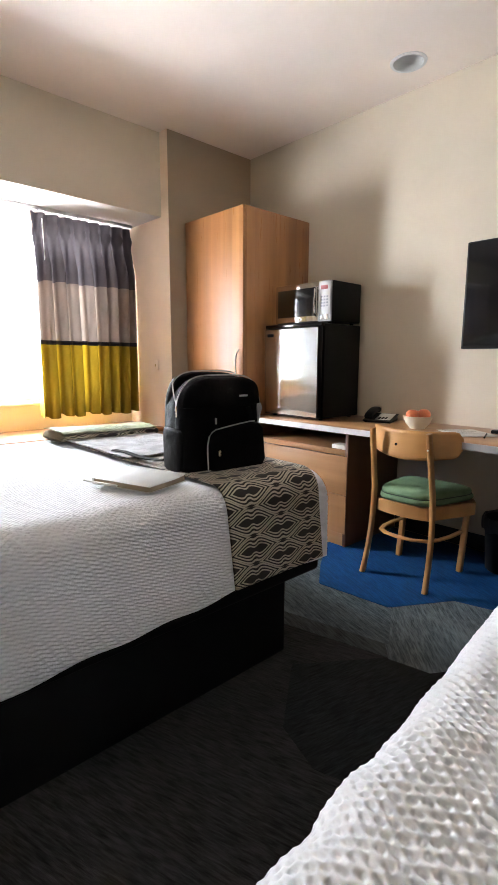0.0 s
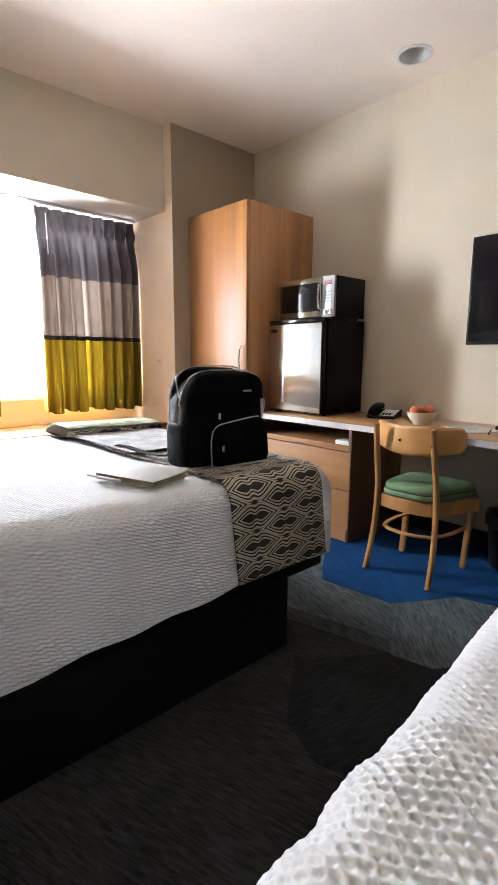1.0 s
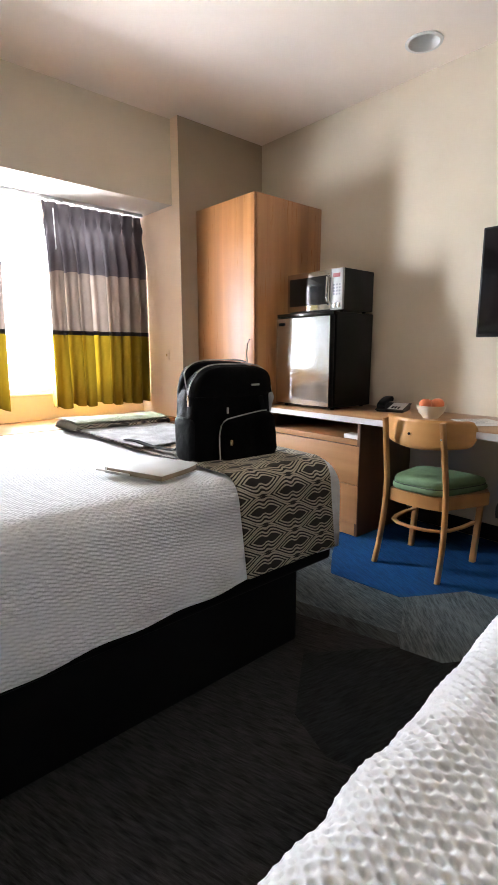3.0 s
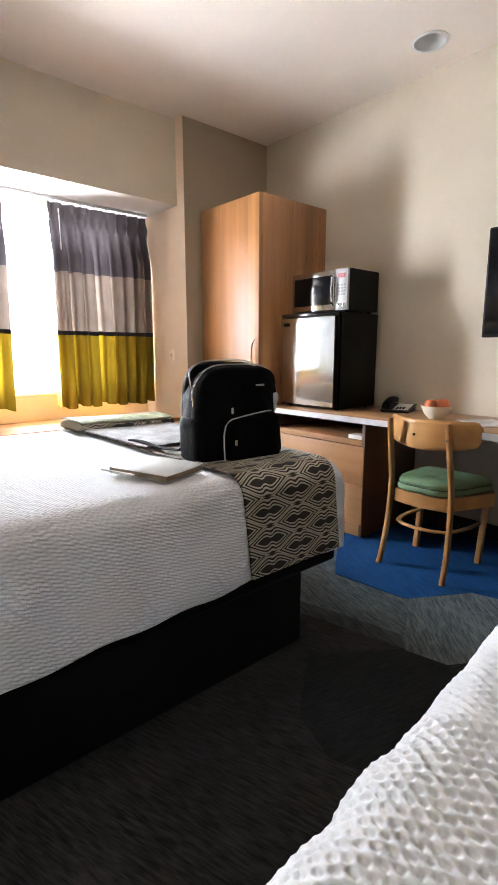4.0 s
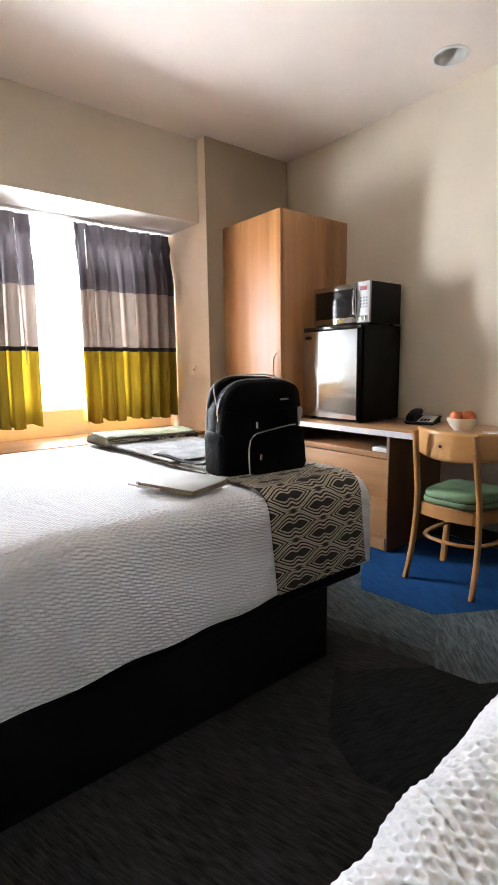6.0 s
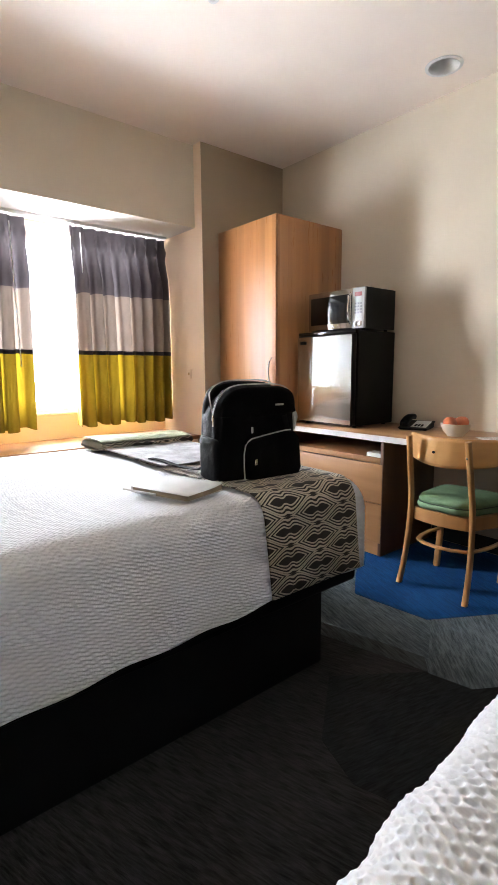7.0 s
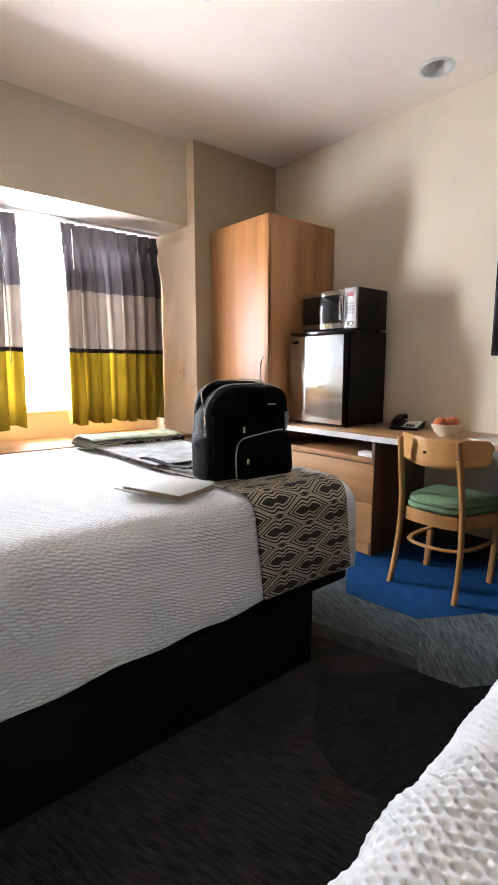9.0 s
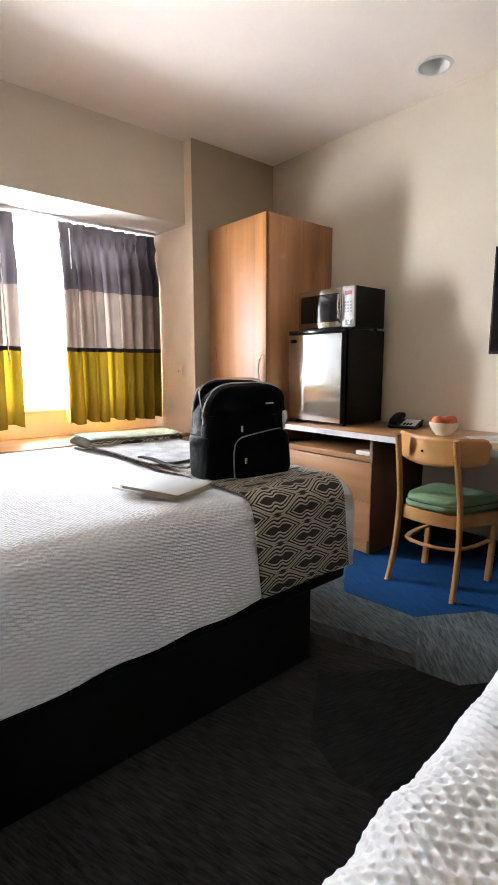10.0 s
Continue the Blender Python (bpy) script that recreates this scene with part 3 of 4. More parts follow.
P2[..., 1] += (0.009 * wave_noise(P2[..., 0], P2[..., 2], 30, 41) + 0.003 * wave_noise(P2[..., 0], P2[..., 2], 80, 42)) * np.clip((P2[..., 1] - 0.1) / 0.1, 0, 1)
# a crease across the quilt near its edge
cr = (P2[..., 0] - 0.865) * 0.94 + (P2[..., 1] - 0.29) * 0.34
P2[..., 2] += 0.006 * np.exp(-(cr / 0.020) ** 2) * np.clip((P2[..., 1] - 0.02) / 0.1, 0, 1) * (P2[..., 2] > 0.6)
sheet_from(P2, "quilt", QUILT2, bed2)

# patterned runner across the foot of the bed
r1 = 0.078
lo1, hi1 = (BED_LO[0], BED_LO[1] - 0.012, BED_LO[2]), (BED_HI[0] + 0.009, BED_HI[1] + 0.012, BED_HI[2] + 0.012)
Lx, Wy = hi1[0] - lo1[0], hi1[1] - lo1[1]
ru = np.arange(1.344 - lo1[0], 1.804 - lo1[0] + 1e-6, 0.008)
rv = np.arange(r1 - (hi1[2] - 0.362 - r1 + r1 * math.pi / 2), 1.36, 0.008)
RU, RV = np.meshgrid(ru, rv, indexing="ij")
RP, RN = drape(lo1, hi1, r1, RU, RV)
RP += RN * (wave_noise(RU, RV, 7, 5) * 0.004 + wave_noise(RU, RV, 22, 6) * 0.002)[..., None]
RP[..., 0] += np.where(RV < 0.1, wave_noise(RU, RV, 6, 8) * 0.004, 0) + 0.12 * np.maximum(0, 0.665 - RP[..., 2])
runner = thing("bed_runner", (1.62, 2.0, BED_HI[2]), "dark brown bed runner woven with cream ogee lines", "bed runner")
grid_object("cloth", RP, RUNNER, runner, uv=np.stack([RU - 1.666, RV + 0.0965], -1), thick=0.004)
# its turned-back far half shows the pale lining
lv = np.arange(0.62, 1.30, 0.008)
lu = np.arange(1.342 - lo1[0], 1.82 - lo1[0], 0.008)
LU, LV = np.meshgrid(lu, lv, indexing="ij")
LP, LN = drape(lo1, hi1, r1, LU, LV)
LP += LN * (0.008 + wave_noise(LU, LV, 12, 15) * 0.004 + wave_noise(LU, LV, 45, 16) * 0.0032 + 0.0022 * np.abs(np.sin(LV * 95 + LU * 20 + 5 * wave_noise(LU, LV, 14, 19))) + 0.0006 * np.sin(LU * 22 + LV * 60))[..., None]
grid_object("lining", LP, LINING, runner, "pale grey wrinkled lining", thick=0.003)


def folded_end():
    """The far end of the runner folded over in a soft pad."""
    n, k = 70, 40
    s = np.linspace(0, 1, n)
    t = np.linspace(0, 2 * math.pi, k)
    S, T = np.meshgrid(s, t, indexing="ij")
    cx, sx = np.cos(T), np.sin(T)
    hw, ht = 0.135, 0.021 + 0.003 * np.sin(9 * S)
    y = 2.575 - 0.03 * S + hw * np.sign(cx) * np.abs(cx) ** 0.6 + 0.012 * np.sin(6 * S + 1)
    z = BED_HI[2] + 0.030 + ht * np.sign(sx) * np.abs(sx) ** 0.45 + wave_noise(S * 0.6, y, 16, 31) * 0.006
    end = np.clip(np.minimum(S, 1 - S) / 0.03, 0, 1) ** 0.5
    z = BED_HI[2] + 0.030 + (z - BED_HI[2] - 0.030) * end - 0.012 * (1 - end)
    y = 2.575 - 0.03 * S + (y - 2.575 + 0.03 * S) * (0.9 + 0.1 * end)
    x = 1.315 + 0.545 * S + 0.012 * np.sin(T)
    return np.stack([x, y, z], -1), np.stack([x, y * 0.4 + z], -1)


FP, FUV = folded_end()
grid_object("folded_end", FP, RUNNER, runner, "folded-over end of the runner", uv=FUV)
n, k = 50, 26
TS, TT = np.meshgrid(np.linspace(0.02, 0.97, n), np.linspace(-0.97, 0.92, k), indexing="ij")
tx = 1.315 + 0.545 * TS
ty = 2.575 - 0.03 * TS + 0.135 * TT + 0.012 * np.sin(6 * TS + 1)
tz = BED_HI[2] + 0.0615 + 0.006 * wave_noise(TS * 0.6, ty, 16, 31) + 0.003 * wave_noise(tx, ty, 60, 33) - 0.012 * np.abs(TT) ** 4
grid_object("fold_lining", np.stack([tx, ty, tz], -1), LININGG, runner, "pale green lining on top of the fold", thick=0.003)

# ---- wardrobe ----
WX, WYS, WZT = 2.645, 2.589, 2.133
wardrobe = thing("wardrobe", (2.97, 2.9, 0), "tall warm brown wood-grain wardrobe in the corner", "wardrobe")
part("body", bm_box((WX + 0.022, WYS + 0.0, 0.0), (XE - 0.004, YC - 0.004, WZT), 0.002), WOODZ, wardrobe)
part("door", bm_box((WX, WYS + 0.002, 0.08), (WX + 0.019, YC - 0.006, WZT - 0.002), 0.002), WOODZ, wardrobe, "glossy wood-grain door with a bow handle")
hp = [(WX - 0.0, 2.632, 1.0), (WX - 0.022, 2.632, 1.03), (WX - 0.03, 2.632, 1.1), (WX - 0.022, 2.632, 1.17), (WX - 0.0, 2.632, 1.2)]
part("handle", bm_tube(hp, 0.005, 8), CHROME, wardrobe, "slim chrome bow handle")

# ---- desk ----
DX, DYS, DYN, DZ = 2.685, -0.4, 2.584, 0.745
CXF = 2.743
desk = thing("desk", (3.0, 1.2, 0), "long wood-grain wall desk with drawers and a pale edge band", "desk")
part("desktop", bm_box((DX + 0.003, DYS, DZ - 0.034), (XE - 0.003, DYN, DZ), 0.001), WOODY, desk)
part("edge_band", bm_box((DX, DYS, DZ - 0.034), (DX + 0.0028, DYN, DZ - 0.0005)), EDGE, desk, "pale metallic front edge band")
part("side_panel", bm_box((CXF, 1.766, 0), (XE - 0.004, 1.787, DZ - 0.0345), 0.001), WOODDK, desk, "wood side panel, toned darker than the drawer fronts")
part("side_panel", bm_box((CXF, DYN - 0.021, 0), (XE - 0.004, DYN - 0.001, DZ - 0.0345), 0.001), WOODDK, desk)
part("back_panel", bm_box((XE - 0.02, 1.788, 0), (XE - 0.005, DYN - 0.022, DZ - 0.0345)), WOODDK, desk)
part("shelf", bm_box((CXF + 0.001, 1.788, 0.568), (XE - 0.021, DYN - 0.022, 0.602), 0.001), WOODDR, desk)
part("drawer_front", bm_box((CXF - 0.004, 1.771, 0.326), (CXF + 0.014, DYN - 0.006, 0.563), 0.0015), WOODDR, desk)
part("drawer_front", bm_box((CXF - 0.004, 1.771, 0.084), (CXF + 0.014, DYN - 0.006, 0.322), 0.0015), WOODDR, desk)
part("kickboard", bm_box((CXF + 0.004, 1.788, 0.0), (CXF + 0.02, DYN - 0.022, 0.08), 0.001), WOODDR, desk)
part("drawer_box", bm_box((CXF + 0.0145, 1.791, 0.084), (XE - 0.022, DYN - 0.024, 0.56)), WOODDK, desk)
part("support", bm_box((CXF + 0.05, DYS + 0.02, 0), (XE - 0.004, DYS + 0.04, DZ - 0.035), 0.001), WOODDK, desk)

# ---- fridge ----
FX, FYS, FYN, FZ0, FZ1 = 2.82, 2.062, 2.555, 0.745, 1.362
fridge = thing("mini_fridge", (3.03, 2.3, FZ0), "black compact fridge with a reflective stainless door, on the desk", "fridge")
part("body", bm_box((FX + 0.045, FYS, FZ0 + 0.012), (3.245, FYN, FZ1), 0.006, 2), BLACKP, fridge)
AJAR = Matrix.Translation((FX + 0.03, FYN, 0)) @ Matrix.Rotation(radians(-1.8), 4, "Z") @ Matrix.Translation((-FX - 0.03, -FYN, 0))


def ajar(bm):
    bmesh.ops.transform(bm, verts=bm.verts, matrix=AJAR)
    return bm


fdoor = part("door", ajar(bm_box((FX + 0.006, FYS + 0.001, FZ0 + 0.016), (FX + 0.043, FYN - 0.001, FZ1 - 0.02), 0.006, 3)), BLACKP, fridge, "black door edge")
part("door_panel", ajar(bm_box((FX, FYS + 0.008, FZ0 + 0.022), (FX + 0.0055, FYN - 0.004, FZ1 - 0.026), 0.002, 2)), DOORST, fdoor, "brushed stainless door skin")
part("badge", ajar(bm_box((FX - 0.003, FYN - 0.085, FZ1 - 0.075), (FX - 0.0002, FYN - 0.03, FZ1 - 0.055), 0.001)), BLACKP, fdoor, "small dark badge")
part("top_cap", bm_box((FX + 0.008, FYS + 0.0, FZ1 - 0.018), (FX + 0.044, FYN, FZ1 + 0.004), 0.004, 2), BLACKG, fridge)
for fy in (FYS + 0.04, FYN - 0.04):
    for fx in (FX + 0.07, 3.2):
        part("foot", bm_cyl((fx, fy, FZ0 + 0.0003), 0.014, 0.014, 0.0115, 12), BLACKP, fridge)

# ---- microwave ----
MX, MYS, MYN, MZ0, MZ1 = 2.905, 2.060, 2.533, 1.3665, 1.630
micro = thing("microwave", (3.06, 2.28, MZ0), "stainless and black countertop microwave on the fridge", "microwave")
part("body", bm_box((MX + 0.02, MYS, MZ0 + 0.01), (3.232, MYN, MZ1), 0.004, 2), BLACKP, micro)
part("control_panel", bm_box((MX, MYS, MZ0 + 0.012), (MX + 0.0195, MYS + 0.092, MZ1 - 0.002), 0.002, 2), PANELS, micro, "pale control panel with keypad")
door = part("door", bm_box((MX, MYS + 0.0935, MZ0 + 0.012), (MX + 0.0195, MYN, MZ1 - 0.002), 0.003, 2), STEELD, micro, "stainless door with dark glass")
part("door_glass", bm_box((MX - 0.0025, MYS + 0.115, MZ0 + 0.05), (MX - 0.0003, MYN - 0.022, MZ1 - 0.035), 0.001), BLACKG, door)
hp = [(MX, MYS + 0.108, MZ0 + 0.045), (MX - 0.022, MYS + 0.108, MZ0 + 0.065), (MX - 0.028, MYS + 0.108, MZ0 + 0.14), (MX - 0.022, MYS + 0.108, MZ1 - 0.05), (MX, MYS + 0.108, MZ1 - 0.03)]
part("handle", bm_tube(hp, 0.0075, 10), CHROME, door, "chrome bow handle")

# ---- curtains ----
CY = 3.70


def curtain(x0, x1, wand_x, seed, flip):
    ob = thing("curtain", ((x0 + x1) / 2, CY, 2.14), "pleated curtain in plum grey, beige and mustard bands", "curtain", "window curtains")
    bands = [("top_band", CUR_A, 1.676, 2.135), ("middle_band", CUR_B, 1.268, 1.676), ("stripe", CUR_C, 1.238, 1.268), ("lower_band", CUR_D, 0.716, 1.238)]
    folds = 8
    xs = np.linspace(0, 1.14, 480) if not flip else np.linspace(-0.14, 1, 480)
    for name, mat, z0, z1 in bands:
        zs = np.linspace(z0, z1, max(3, int((z1 - z0) / 0.015)))
        S0, Z = np.meshgrid(xs, zs, indexing="ij")
        S = np.clip(S0, 0, 1)
        ret = np.abs(S0 - S)
        low = (2.135 - Z) / 1.42
        edge = np.minimum(1, np.minimum(S, 1 - S) * 10)
        # uneven folds that wander a little on the way down
        ph = 2 * math.pi * (folds * S + edge * (0.16 * np.sin(7 * S + seed) + 0.10 * np.sin(17 * S + 3 * seed)) * (0.5 + 0.5 * low)
                            + edge * 0.10 * np.sin(5 * S + 2.6 * low + seed)) + math.pi
        # pinch pleats gathered below the heading open into deep rounded folds
        open_ = np.clip((2.04 - Z) / 0.30, 0, 1)
        open_ = open_ * open_ * (3 - 2 * open_)
        head = np.clip((Z - 2.04) / 0.09, 0, 1)
        pinch = np.exp(-((Z - 2.035) / 0.035) ** 2)
        wide = 0.205 * open_ - 0.05 * pinch
        size = 1 + 0.30 * np.sin(9 * S + seed) * edge
        amp = (0.014 + 0.056 * open_ + 0.018 * pinch + 0.004 * low) * size
        pitch = (x1 - x0) / folds
        c = np.cos(ph)
        y = CY + amp * c + 0.006 * pinch * np.cos(3 * ph) + 0.005 * head * np.cos(2 * ph + 1) + 0.008 * np.sin(3.3 * S + seed * 2 + 2 * low)
        y = y + np.clip(ret / 0.14, 0, 1) * 0.145
        x = x0 + (x1 - x0) * S + wide * pitch * np.sin(2 * ph) * edge
        x = x + (0.030 if flip else -0.012) * low * (1 - S if not flip else -S)
        zz = Z + np.where(Z < 0.73, 0.008 * np.sin(ph * 0.5 + 1), 0) + 0.004 * c * (low > 0.2)
        grid_object(name, np.stack([x, y, zz], -1), mat, ob)
    part("wand", bm_tube([(wand_x, CY - 0.06, 2.08), (wand_x + 0.012, CY - 0.065, 1.15)], 0.004, 8), WHITEP, ob, "thin white draw wand")
    return ob


curtain(1.69, 2.44, 1.745, 0.4, False)
curtain(0.50, 1.392, 1.28, 2.1, True)
rail = thing("curtain_rail", (1.45, CY, ZS), "white ceiling-mounted curtain rail", "curtain rail")
part("track", bm_box((XN + 0.03, CY - 0.012, ZS - 0.024), (XJ - 0.04, CY + 0.012, ZS - 0.0005), 0.003), WHITEP, rail)

# ---- television ----
tv = thing("television", (3.17, 0.84, 1.48), "black flat television on a wall bracket", "television")
part("housing", bm_box((3.146, 0.36, 1.195), (3.19, 1.32, 1.765), 0.006, 2), BLACKP, tv)
part("screen", bm_box((3.1425, 0.372, 1.212), (3.1457, 1.308, 1.753), 0.001), SCREEN, tv, "dark glossy screen")
part("bracket", bm_box((3.1905, 0.70, 1.30), (XE - 0.0005, 0.98, 1.62), 0.004), BLACKP, tv)

# ---- downlights ----


def downlight(x, y, r, z):
    ob = thing("downlight", (x, y, z), "round white recessed ceiling downlight, switched off", "ceiling light", "recessed downlights")
    part("trim", bm_lathe([(r * 0.93, -0.0005), (r * 0.95, -0.006), (r * 1.14, -0.004), (r * 1.16, -0.0004)], (x, y, z), 48), WHITEP, ob, "white trim ring")
    part("reflector", bm_lathe([(r * 0.93, -0.0005), (r * 0.90, 0.03), (r * 0.78, 0.075), (r * 0.6, 0.0925), (0.001, 0.0935)], (x, y, z), 48), WHITEP, ob, "white recessed cone")
    part("bulb", bm_lathe([(0.001, 0.055), (r * 0.35, 0.058), (r * 0.45, 0.07), (r * 0.4, 0.0915)], (x, y, z), 32), BULB, ob, "frosted lamp face")
    return ob


downlight(*DL, ZC)
downlight(*DL2, ZS)
# ---- chair ----
def chair_build():
    ch = thing("desk_chair", (2.75, 1.32, 0), "light wooden desk chair with curved back and green cushion", "chair")
    # rear posts sweep out at the foot
    for y0, yf in ((1.492, 1.489), (1.180, 1.129)):
        pts = []
        for i in range(21):
            t = i / 20
            z = 0.002 + 0.782 * t
            x = 2.523 + 0.088 * (1 - (1 - min(1, t / 0.6)) ** 2.2) - 0.04 * max(0, t - 0.6) / 0.4
            pts.append((x, yf + (y0 - yf) * t ** 0.9, z))
        part("rear_leg", bm_tube(pts, 0, flat=(0.017, 0.0105, (1, 0, 0))), CHAIRW, ch)
    # curved plywood back
    n, k = 33, 9
    ys = np.linspace(1.068, 1.557, n)
    G = []
    for j in range(n):
        d = (ys[j] - 1.3125) / 0.2445
        rnd = 1 - math.sqrt(max(0.0, 1 - (max(0, abs(d) - 0.86) / 0.14) ** 2))
        top = 0.788 + 0.006 * d * d - 0.035 * rnd
        bot = 0.640 + 0.028 * d * d + 0.04 * rnd
        col = []
        for i in range(k):
            s = i / (k - 1)
            col.append((2.590 + 0.105 * d * d, ys[j], bot + (top - bot) * s))
        G.append(col)
    ob = grid_object("backrest", np.array(G), CHAIRB, ch, "curved honey-coloured plywood back")
    sol = ob.modifiers.new("thickness", "SOLIDIFY")
    sol.thickness, sol.offset = 0.013, 0
    part("hole", bm_cyl((2.5805, 1.360, 0.712), 0.007, 0.007, 0.004, 12, axis="x"), BLACKP, ch)
    for zz in (0.745, 0.705):
        part("screw", bm_cyl((2.561, 1.177, zz), 0.005, 0.005, 0.004, 10, axis="x"), CHROME, ch)
    # seat frame and cushion
    poly = [(2.612, 1.185), (2.594, 1.25), (2.588, 1.32), (2.594, 1.40), (2.610, 1.470), (2.90, 1.515), (2.955, 1.49), (2.955, 1.10), (2.90, 1.068), (2.64, 1.165)]
    fr = bm_prism(poly, 0.338, 0.408)
    bmesh.ops.bevel(fr, geom=list(fr.edges), offset=0.004, segments=2, affect="EDGES")
    part("seat_frame", fr, CHAIRW, ch)
    cx = 2.775

    def cushion_ring(sc, m=64):
        out = []
        for q in range(m):
            t = 2 * math.pi * q / m
            c, s = math.cos(t), math.sin(t)
            px = cx + sc * 0.190 * math.copysign(abs(c) ** 0.45, c)
            k = (px - 2.585) / 0.38
            lo_y, hi_y = 1.180 - 0.110 * k, 1.466 + 0.046 * k
            mid, hw = (lo_y + hi_y) / 2, (hi_y - lo_y) / 2
            out.append((px, mid + sc * hw * math.copysign(abs(s) ** 0.45, s)))
        return out

    # soft pad: a bulging lower roll, a sunk seam, and a crowned top
    cu = bmesh.new()
    rings = []
    prof = [(0.92, 0.4085), (1.0, 0.416), (1.03, 0.427), (1.02, 0.439), (0.972, 0.4455), (0.980, 0.451), (0.99, 0.459), (0.965, 0.470), (0.88, 0.479), (0.7, 0.484), (0.35, 0.486)]
    for sc, z in prof:
        rings.append([cu.verts.new((x, y, z + 0.0025 * noise.noise(Vector((x * 9, y * 9, z * 30))))) for x, y in cushion_ring(sc)])
    for A, B in zip(rings, rings[1:]):
        for q in range(64):
            cu.faces.new((A[q], A[(q + 1) % 64], B[(q + 1) % 64], B[q]))
    cu.faces.new(rings[-1])
    cu.faces.new(rings[0][::-1])
    part("cushion", cu, GREEN, ch, "sage green vinyl seat cushion", angle=60)
    part("piping", bm_tube([(x, y, 0.4455) for x, y in cushion_ring(0.985)], 0.0028, 6, closed=True), PIPING, ch, "dark seam round the cushion")
    for foot, top in (((2.884, 1.482), (2.91, 1.475)), ((2.919, 1.137), (2.92, 1.118))):
        mid = ((foot[0] + top[0]) / 2 + 0.004, (foot[1] + top[1]) / 2)
        part("front_leg", bm_tube([(*top, 0.338), (*mid, 0.19), (*foot, 0.002)], 0, flat=(0.017, 0.015, (1, 0, 0))), CHAIRW, ch)
    # bowed stretcher below the seat
    ring = [(2.90, 1.475), (2.80, 1.482), (2.70, 1.475), (2.64, 1.455), (2.607, 1.41), (2.594, 1.33), (2.605, 1.25), (2.64, 1.19), (2.70, 1.162), (2.80, 1.145), (2.915, 1.140)]
    part("stretcher", bm_tube([(x, y, 0.226) for x, y in ring], 0, flat=(0.007, 0.012, (0, 0.01, 1))), CHAIRW, ch, "bowed wooden stretcher")
    return ch


chair_build()


# ---- backpack on the bed ----
BAGF = plain("black_nylon", (0.0022, 0.0022, 0.0027), 0.75, 0, 0.25, 500, 0.08, 0.25)
bump(BAGF, noisy(BAGF, 26, 4), 0.7, 0.008)
BAGD = plain("black_nylon_side", (0.003, 0.0033, 0.0042), 0.65, 0, 0.25, 500, 0.12, 0.25)
bump(BAGD, noisy(BAGD, 26, 4), 0.7, 0.008)
GOLD = plain("pale_gold", (0.72, 0.62, 0.42), 0.25, 1.0, 0.05)
ZIPC = plain("silver_zip", (0.50, 0.49, 0.47), 0.35, 0.6, 0.1)
TISSUE = cloth_mat("white_tissue", (0.78, 0.78, 0.78), 0.3)

bag = thing("backpack", (1.540, 1.538, 0.719), "black nylon backpack with silver zips, standing on the bed", "backpack")
BAGM = Matrix.Translation((1.540, 1.538, 0.719)) @ Matrix.Rotation(radians(-5), 4, "Z") @ Matrix.Scale(1.02, 4)


def arch_outline(hw, h, r_bot, sag=0.0, k=40, arch=0.36, shrink=0.0):
    """Points of a bag panel's outline, from the lower left round over the top: straight sides under a wide arch."""
    pts = []
    side = h * (1 - arch)
    for i in range(k + 1):
        t = math.pi * (1 - i / k)
        c, s = math.cos(t), math.sin(t)
        # the top slopes gently on one side and stays boxy on the other
        pts.append((hw * 0.97 * math.copysign(abs(c) ** 0.5, c), side + (h - side) * abs(s) ** (0.80 if c < 0 else 0.42)))
    full = [(-hw * 0.93, r_bot * 0.0), (-hw * 1.0, r_bot)] + [(-hw * 1.01, side * 0.55)] + pts + [(hw * 1.01, side * 0.55), (hw * 1.0, r_bot), (hw * 0.93, 0)]
    return full


def bag_slab(outline, y0, y1, bulge, inset=0.014):
    """A soft slab between two depths with a rounded rim and a bulging front."""
    bm = bmesh.new()
    cx = 0.0
    cz = sum(p[1] for p in outline) / len(outline)
    layers = [(y1, 0.90), (y1 - inset * 0.3, 0.97), (y1 - inset, 1.0), (y0 + inset, 1.0), (y0 + inset * 0.3, 0.975), (y0 - bulge * 0.25, 0.93), (y0 - bulge * 0.75, 0.7), (y0 - bulge, 0.35)]
    rings = []
    for y, sc in layers:
        ring = []
        for x, z in outline:
            zz = cz + (z - cz) * sc if z > 0.03 else z + (0.004 if sc < 1 else 0)
            ring.append(bm.verts.new(BAGM @ Vector((cx + x * sc, y, max(zz, 0)))))
        rings.append(ring)
    n = len(outline)
    for A, B in zip(rings, rings[1:]):
        for i in range(n):
            bm.faces.new((A[i], A[(i + 1) % n], B[(i + 1) % n], B[i]))
    bm.faces.new(rings[0][::-1])
    bm.faces.new(rings[-1])
    bmesh.ops.recalc_face_normals(bm, faces=bm.faces)
    for v in bm.verts:
        q = v.co
        v.co = q + Vector((0, 0, 0.003 * noise.noise(q * 14))) + Vector((0.004 * noise.noise(q * 11 + Vector((3, 1, 2))), 0.005 * noise.noise(q * 9), 0))
        v.co.z = max(v.co.z, 0.719)
    return bm


part("back_panel", bag_slab(arch_outline(0.166, 0.356, 0.02), 0.03, 0.085, 0.0, 0.02), BAGF, bag, angle=70)
part("gusset", bag_slab(arch_outline(0.168, 0.322, 0.02), -0.05, 0.07, 0.0, 0.012), BAGD, bag, "black nylon side gusset", angle=70)
part("front_panel", bag_slab(arch_outline(0.172, 0.342, 0.02), -0.07, 0.0, 0.012, 0.022), BAGF, bag, angle=70)
